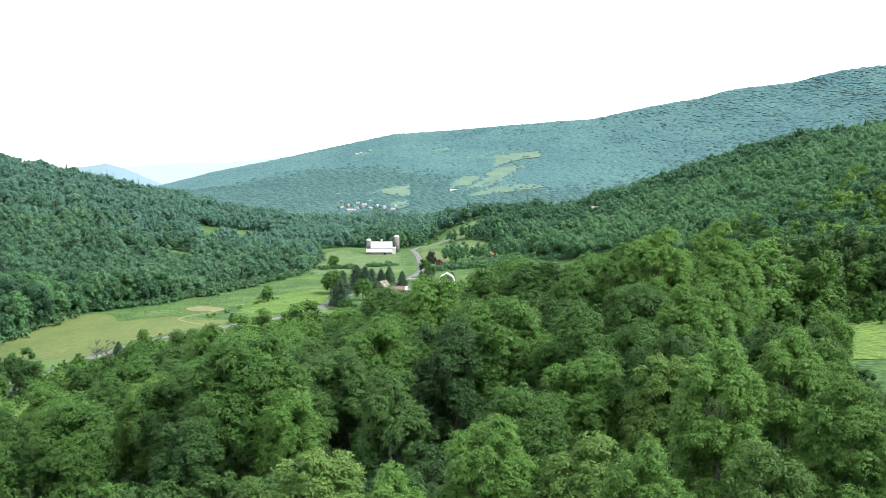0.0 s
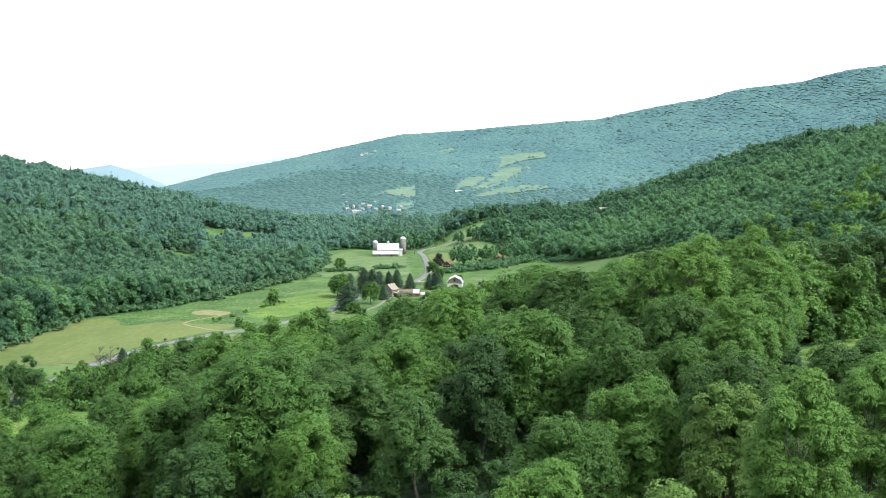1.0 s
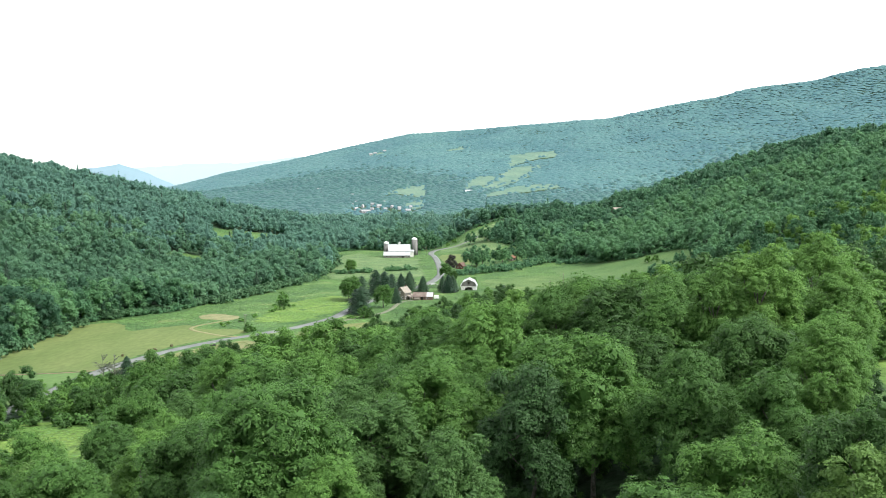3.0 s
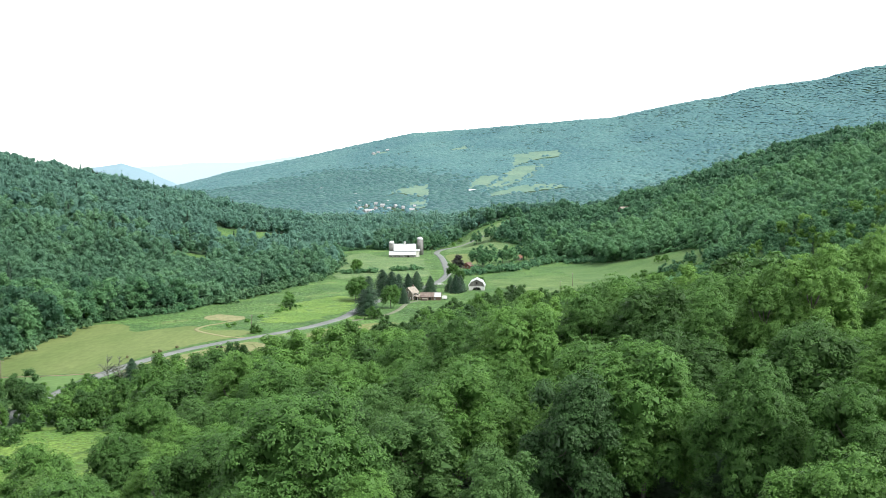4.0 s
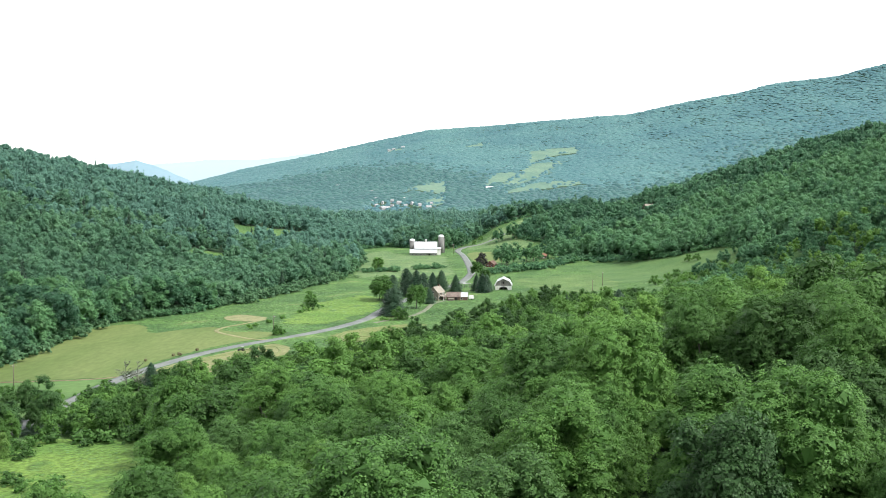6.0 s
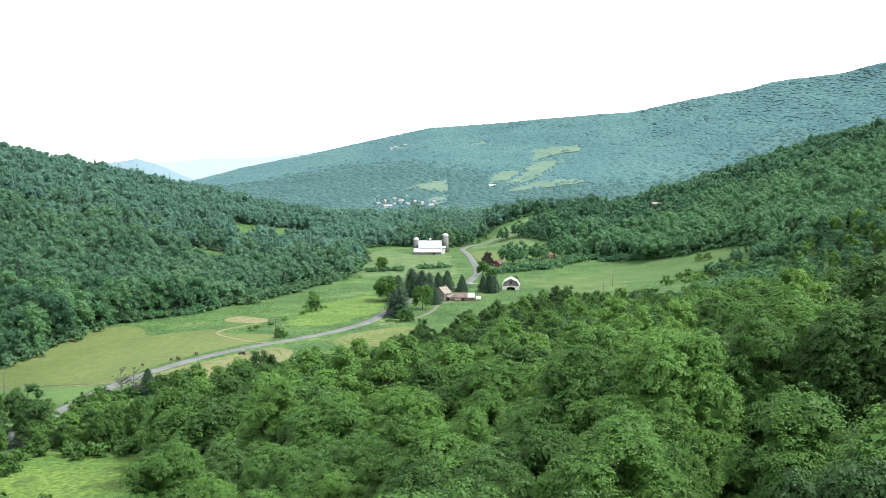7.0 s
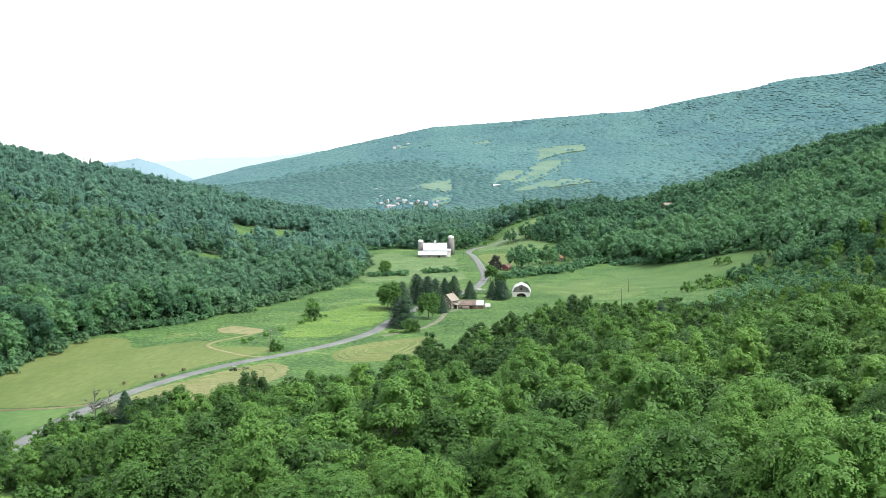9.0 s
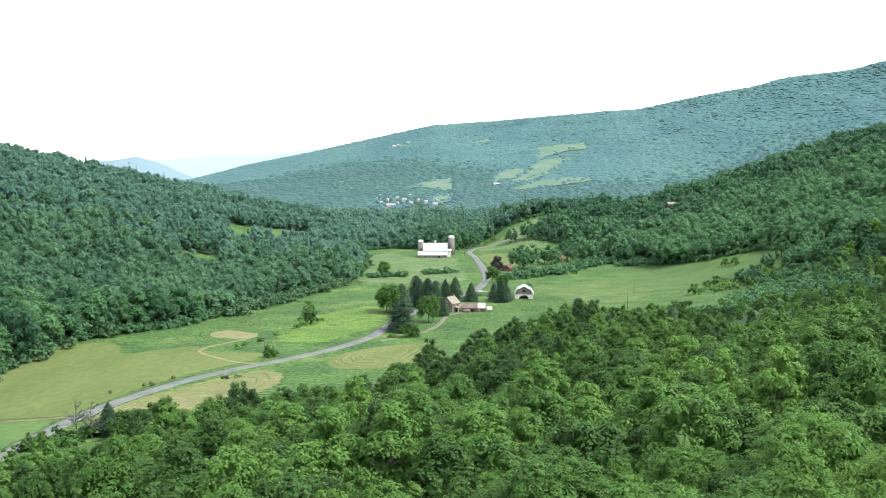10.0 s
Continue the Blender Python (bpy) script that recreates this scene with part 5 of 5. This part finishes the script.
plant(make_tree("field_tree", "broad", 84, 15, 6.4, "broad green field tree standing in the pasture", 460, 9, 0.46, 0.85, 18, WOODS_NEAR, -0.1, "pasture trees"),
      ((-42, 1200, 1.2), (-35, 1212, 1.3), (-28, 1224, 1.35), (-21, 1250, 1.1), (14, 984, 1.25), (24, 992, 1.28), (19, 1002, 1.2), (38, 1034, 0.9), (18, 1236, 1.0), (34, 1240, 1.2),
       (44, 1030, 1.1), (49, 1046, 0.85), (62, 1050, 0.9), (58, 1075, 1.0), (138, 772, 0.7), (148, 782, 0.72), (180, 814, 0.8), (184, 850, 0.9), (166, 820, 0.75)))
plant(make_tree("field_tree", "broad", 85, 9, 4.4, "small round tree in the open field", 280, 8, 0.38, 0.6, 12, LEAF, -0.15, "small field trees"),
      ((-107, 676, 0.8), (-117, 442, 1.15), (-113, 439, 1.0), (-122, 436, 0.9), (-124, 428, 1.0), (-111, 708, 0.7), (154, 884, 0.7), (159, 874, 0.7), (156, 806, 0.9), (154, 761, 0.9), (128, 793, 0.8), (119, 779, 0.7),
       (104, 741, 0.8), (72, 631, 0.7), (73, 612, 0.8), (136, 742, 0.9), (-54, 630, 0.85), (-51, 632, 0.7), (-110, 577, 0.62), (14, 1275, 0.6), (0, 1290, 0.7), (-8, 1262, 0.6)))


def bushes(name, spots, label, seed, spread=2.0, size=(1.2, 2.6), material=None, forms=None):
    """A hedge or thicket of rounded bushes along plan lines."""
    rng = np.random.default_rng(seed)
    xs, ys = [], []
    for (ax, ay, bx, by, n) in spots:
        t = rng.random(n)
        xs.append(ax + (bx - ax) * t + rng.normal(0, spread, n))
        ys.append(ay + (by - ay) * t + rng.normal(0, spread, n))
    x, y = np.concatenate(xs), np.concatenate(ys)
    return woods(name, forms or SHRUBS, x, y, rng.uniform(*size, len(x)), rng, material or LEAF, label, 1.0, 0.1)


SHRUBS = [broadleaf(90 + i, 2.0, 1.5, 5, 26, 5, 0.42, 0.4, -0.2, sub=1, inner_shade=0.25) for i in range(4)]
bushes("pasture_hedge", ((-58, 944, -36, 962, 22), (-106, 926, -72, 926, 18), (-100, 915, -84, 922, 10)), "green bushy hedge across the barn pasture", 1, 1.6, material=WOODS_NEAR)
bushes("cabin_thicket", ((12, 925, 48, 955, 40), (40, 950, 80, 1022, 36), (0, 905, 22, 930, 14)), "dense green thicket below the red cabin", 2, 4.0, (1.6, 3.6), WOODS_NEAR)
bushes("field_hedge", ((72, 1030, 104, 1022, 20), (98, 1004, 132, 962, 30)), "bushy hedge along the upper field edge", 3, 2.5, (1.4, 3.0), WOODS_NEAR)
bushes("field_corner_scrub", ((112, 745, 146, 782, 16), (130, 795, 170, 815, 14)), "scrubby bushes spreading into the field corner", 4, 6, (1.0, 2.6))
bushes("pasture_scrub", ((100, 610, 185, 800, 150), (85, 590, 190, 720, 150), (130, 640, 200, 800, 110)), "low scrubby regrowth between pasture and woods", 8, 11, (0.8, 2.6), WOODS_NEAR)
bushes("clearing_edge_bushes", ((78, 248, 152, 270, 60), (66, 240, 120, 268, 30), (148, 200, 156, 262, 16)), "dense bushes and low boughs behind the upper clearing", 10, 4.0, (0.45, 1.0), forms=SMALLS)
bushes("creek_shrubs", ((-204, 640, -160, 720, 44), (-160, 720, -118, 862, 46), (-214, 480, -214, 620, 30), (-158, 716, -138, 780, 26), (-138, 780, -116, 862, 24), (-118, 860, -112, 970, 26), (-112, 975, -136, 1180, 30)), "rounded grey-green shrubs along the foot of the woods", 5, 3.4, (1.2, 3.2), SHRUB_LEAF)
bushes("ditch_shrubs", ((-112, 690, -120, 760, 16), (-130, 600, -104, 690, 12), (-112, 574, -108, 580, 5), (-60, 628, -50, 640, 6)), "low shrubs along the meadow ditch", 6, 1.6, (0.6, 1.5))
bushes("meadow_saplings", ((-120, 336, -104, 340, 20), (-140, 300, -132, 340, 16), (-135, 262, -110, 300, 8)), "young saplings and bushes in the clearing", 7, 4, (0.7, 2.2))


def edge_growth():
    """Shrubs and low boughs closing the foot of the woods all round the open valley."""
    rng = np.random.default_rng(33)
    p = VALLEY[:35]
    xs, ys = [], []
    for (ax, ay), (bx, by) in zip(p, p[1:]):
        n = int(math.hypot(bx - ax, by - ay) / 2.6)
        t = rng.random(n)
        nx, ny = -(by - ay), bx - ax
        ln = math.hypot(nx, ny)
        off = rng.normal(2.0, 1.8, n)
        xs.append(ax + (bx - ax) * t + nx / ln * off)
        ys.append(ay + (by - ay) * t + ny / ln * off)
    x, y = np.concatenate(xs), np.concatenate(ys)
    woods("edge_shrubs", SHRUBS, x, y, rng.uniform(1.0, 2.8, len(x)), rng, WOODS_NEAR, "shrubs and low boughs closing the woods' edge", 1.0, 0.2)


edge_growth()


def weeds(name, poly, n, seed, label, size=(0.5, 1.5)):
    """Tall weeds and grass clumps scattered over open ground, thicker in drifts."""
    rng = np.random.default_rng(seed)
    p = np.array(poly)
    lo, hi = p.min(0), p.max(0)
    x, y = rng.uniform(lo[0], hi[0], n * 3), rng.uniform(lo[1], hi[1], n * 3)
    drift = np.sin(x / 9 + np.sin(y / 23) * 2) + np.sin(y / 14 + x / 31) + rng.normal(0, 0.8, len(x))
    keep = inside(poly, x, y) & (drift > 0.1)
    for a, b in zip(ROAD, ROAD[1:]):
        dx, dy = b[0] - a[0], b[1] - a[1]
        t = np.clip(((x - a[0]) * dx + (y - a[1]) * dy) / (dx * dx + dy * dy), 0, 1)
        keep &= np.hypot(x - a[0] - t * dx, y - a[1] - t * dy) > 4.5
    x, y = x[keep][:n], y[keep][:n]
    return woods(name, TUFTS, x, y, rng.uniform(*size, len(x)), rng, WEEDS, label, 0.3, 0.02)


TUFTS = [tufts(np.random.default_rng(120 + i), np.array([[0, 0, 0.35], [0.6, 0.2, 0.3], [-0.3, 0.6, 0.25]]), np.array([[0, 0, 1.0], [0.5, 0, 1], [0, 0.5, 1]]), 0.6, 4, 0.75, 0.7) for i in range(4)]
TUFTS = [(v, f, np.zeros(len(f), bool), np.zeros(len(v)), None) for v, f in TUFTS]
weeds("meadow_growth", ((-200, 640), (-130, 600), (-104, 600), (-78, 640), (-74, 740), (-130, 845), (-165, 715)), 1000, 1, "tall uneven grass and weeds in the valley meadow")
weeds("pasture_growth", ((-108, 870), (-30, 850), (-24, 1105), (-48, 1090), (-120, 1160), (-108, 970)), 1100, 2, "rough pasture grass and weeds before the barn", (0.6, 1.8))
weeds("farm_slope_growth", ((-40, 560), (30, 560), (60, 640), (20, 780), (-12, 720), (-36, 700)), 1000, 3, "rough green growth on the slope below the sheds", (0.6, 1.6))
weeds("clearing_growth", MEADOW, 700, 4, "lush weeds and grass in the woodland clearing", (0.4, 1.2))
weeds("road_field_growth", ((-20, 1180), (30, 1250), (70, 1340), (40, 1360), (-8, 1320)), 350, 5, "rough grass beside the upper road", (0.6, 1.6))
weeds("field_corner_growth", ((60, 600), (130, 650), (150, 780), (110, 800), (70, 700)), 450, 6, "rough grass at the field corner", (0.6, 1.6))


def dead_tree(x, y, tall, seed, turn=0):
    """A bare tree: trunk, rising limbs and forked twigs."""
    rng = np.random.default_rng(seed)
    root = tagged(new("dead_tree"), "bare grey dead tree with fine branches by the road", "tree", "dead trees")
    v, f = tube([(0, 0, -0.5), (0.1, 0, tall * 0.3), (-0.1, 0.15, tall * 0.65), (0.1, 0, tall)], [0.24, 0.18, 0.1, 0.03], 8)
    trunk = new("trunk", mesh_of("trunk", v, f, DEAD_WOOD, True))
    trunk.parent = root
    for k in range(26):
        z = tall * rng.uniform(0.25, 0.92)
        a = rng.uniform(0, 2 * math.pi)
        n = tall * rng.uniform(0.25, 0.48) * (1.15 - z / tall)
        d = np.array((math.cos(a), math.sin(a), rng.uniform(0.25, 0.8)))
        s = np.array((0, 0, z))
        mid, end = s + d * n * 0.55, s + d * n + (0, 0, 0.12 * n)
        pieces = [tube([s, mid, end], [0.1, 0.07, 0.03], 5)]
        for _ in range(10):
            b = mid + (end - mid) * rng.uniform(-0.6, 0.8)
            pieces.append(tube([b, b + (d + rng.normal(0, 0.6, 3)) * n * 0.3], [0.05, 0.025], 4))
        bv, bf = join(pieces)
        br = new("branch", mesh_of("branch", bv, bf, DEAD_WOOD, True))
        br.parent = root
    put(root, x, y, turn)


bushes("roadside_thicket", ((-141, 430, -132, 442, 16), (-146, 416, -136, 426, 16), (-134, 440, -128, 462, 16)), "leafy thicket round the dead trees by the road", 9, 2.0, (1.2, 2.2))
dead_tree(-138, 429, 12.5, 1)
dead_tree(-134.5, 432, 11.5, 3, 80)
dead_tree(127, 1022, 9.0, 4)


# ---------- village and far houses ----------
VILLAGE = ((-192, 2363, 26, 30), (-233, 2485, 12, -20), (-168, 2458, 13, 15), (-138, 2446, 10, 60), (-99, 2377, 14, 20), (-346, 2801, 12, 5), (-248, 2663, 10, 0),
           (-215, 2410, 11, 40), (-180, 2405, 9, -30), (-150, 2400, 10, 5), (-205, 2460, 9, 70), (-120, 2420, 9, 25), (-185, 2490, 10, -15), (-160, 2520, 8, 50), (-225, 2530, 9, 10), (-95, 2440, 8, 0))
cottage = gable_house("village_house", "white house with pale roof in the distant village", "house", 12, 8, 4.5, 8.0, PALE_WALL, GREY_ROOF,
                      (("front", -3, 1.2, 1.2, 1.5), ("front", 0, 1.2, 1.2, 1.5), ("front", 3, 1.2, 1.2, 1.5)), None, None, 0.4, "village houses")
for i, (bx, by, w, turn) in enumerate(VILLAGE):
    m = pose(bx, by, float(height(bx, by)), 0, 0, turn)
    t = copy_thing(cottage, m) if i else cottage
    t.matrix_basis = m
    t.scale = (w / 15, w / 15, 0.9)
put(gable_house("hill_barn", "white barn at the foot of the far hillside field", "barn", 18, 10, 4.5, 8, PAINT_WHITE, WHITE_METAL, (("front", -4, 1.2, 1.5, 1.5), ("front", 4, 1.2, 1.5, 1.5))), 39, 2690, 8, 0.5)
ridge_house = gable_house("ridge_house", "pale house in a clearing high on the far ridge", "house", 10, 8, 4, 6.5, PALE_WALL, GREY_ROOF, (("front", -3, 2, 1.4, 1.6), ("front", 3, 2, 1.4, 1.6)), None, None, 0.4, "ridge houses")
for i, (bx, by) in enumerate(((-253, 3542), (-224, 3561), (-267, 3531))):
    m = pose(bx, by, float(height(bx, by)) + 0.5, 0, 0, 10 * i)
    t = copy_thing(ridge_house, m) if i else ridge_house
    t.matrix_basis = m


# ---------- blue ranges at the end of the valley ----------
def mountain_range(name, pts, y, material, label):
    x = np.linspace(pts[0][0], pts[-1][0], 160)
    top = np.interp(x, *zip(*pts)) + np.array([4 * noise.noise((a / 60, y / 50, 0)) + 2 * noise.noise((a / 17, y / 50, 3)) for a in x])
    rows = [np.column_stack([x, np.full_like(x, y - 160 + 40 * k), -90 + (top + 90) * s]) for k, s in enumerate((0, 0.35, 0.62, 0.84, 1.0, 0.8))]
    v = np.stack(rows, 0)
    idx = np.arange(v.shape[0] * v.shape[1]).reshape(v.shape[:2])
    f = np.stack([idx[:-1, :-1], idx[:-1, 1:], idx[1:, 1:], idx[1:, :-1]], -1).reshape(-1, 4)
    tagged(new(name, mesh_of(name, v.reshape(-1, 3), f, material, True)), label, "hills", kind="structure")


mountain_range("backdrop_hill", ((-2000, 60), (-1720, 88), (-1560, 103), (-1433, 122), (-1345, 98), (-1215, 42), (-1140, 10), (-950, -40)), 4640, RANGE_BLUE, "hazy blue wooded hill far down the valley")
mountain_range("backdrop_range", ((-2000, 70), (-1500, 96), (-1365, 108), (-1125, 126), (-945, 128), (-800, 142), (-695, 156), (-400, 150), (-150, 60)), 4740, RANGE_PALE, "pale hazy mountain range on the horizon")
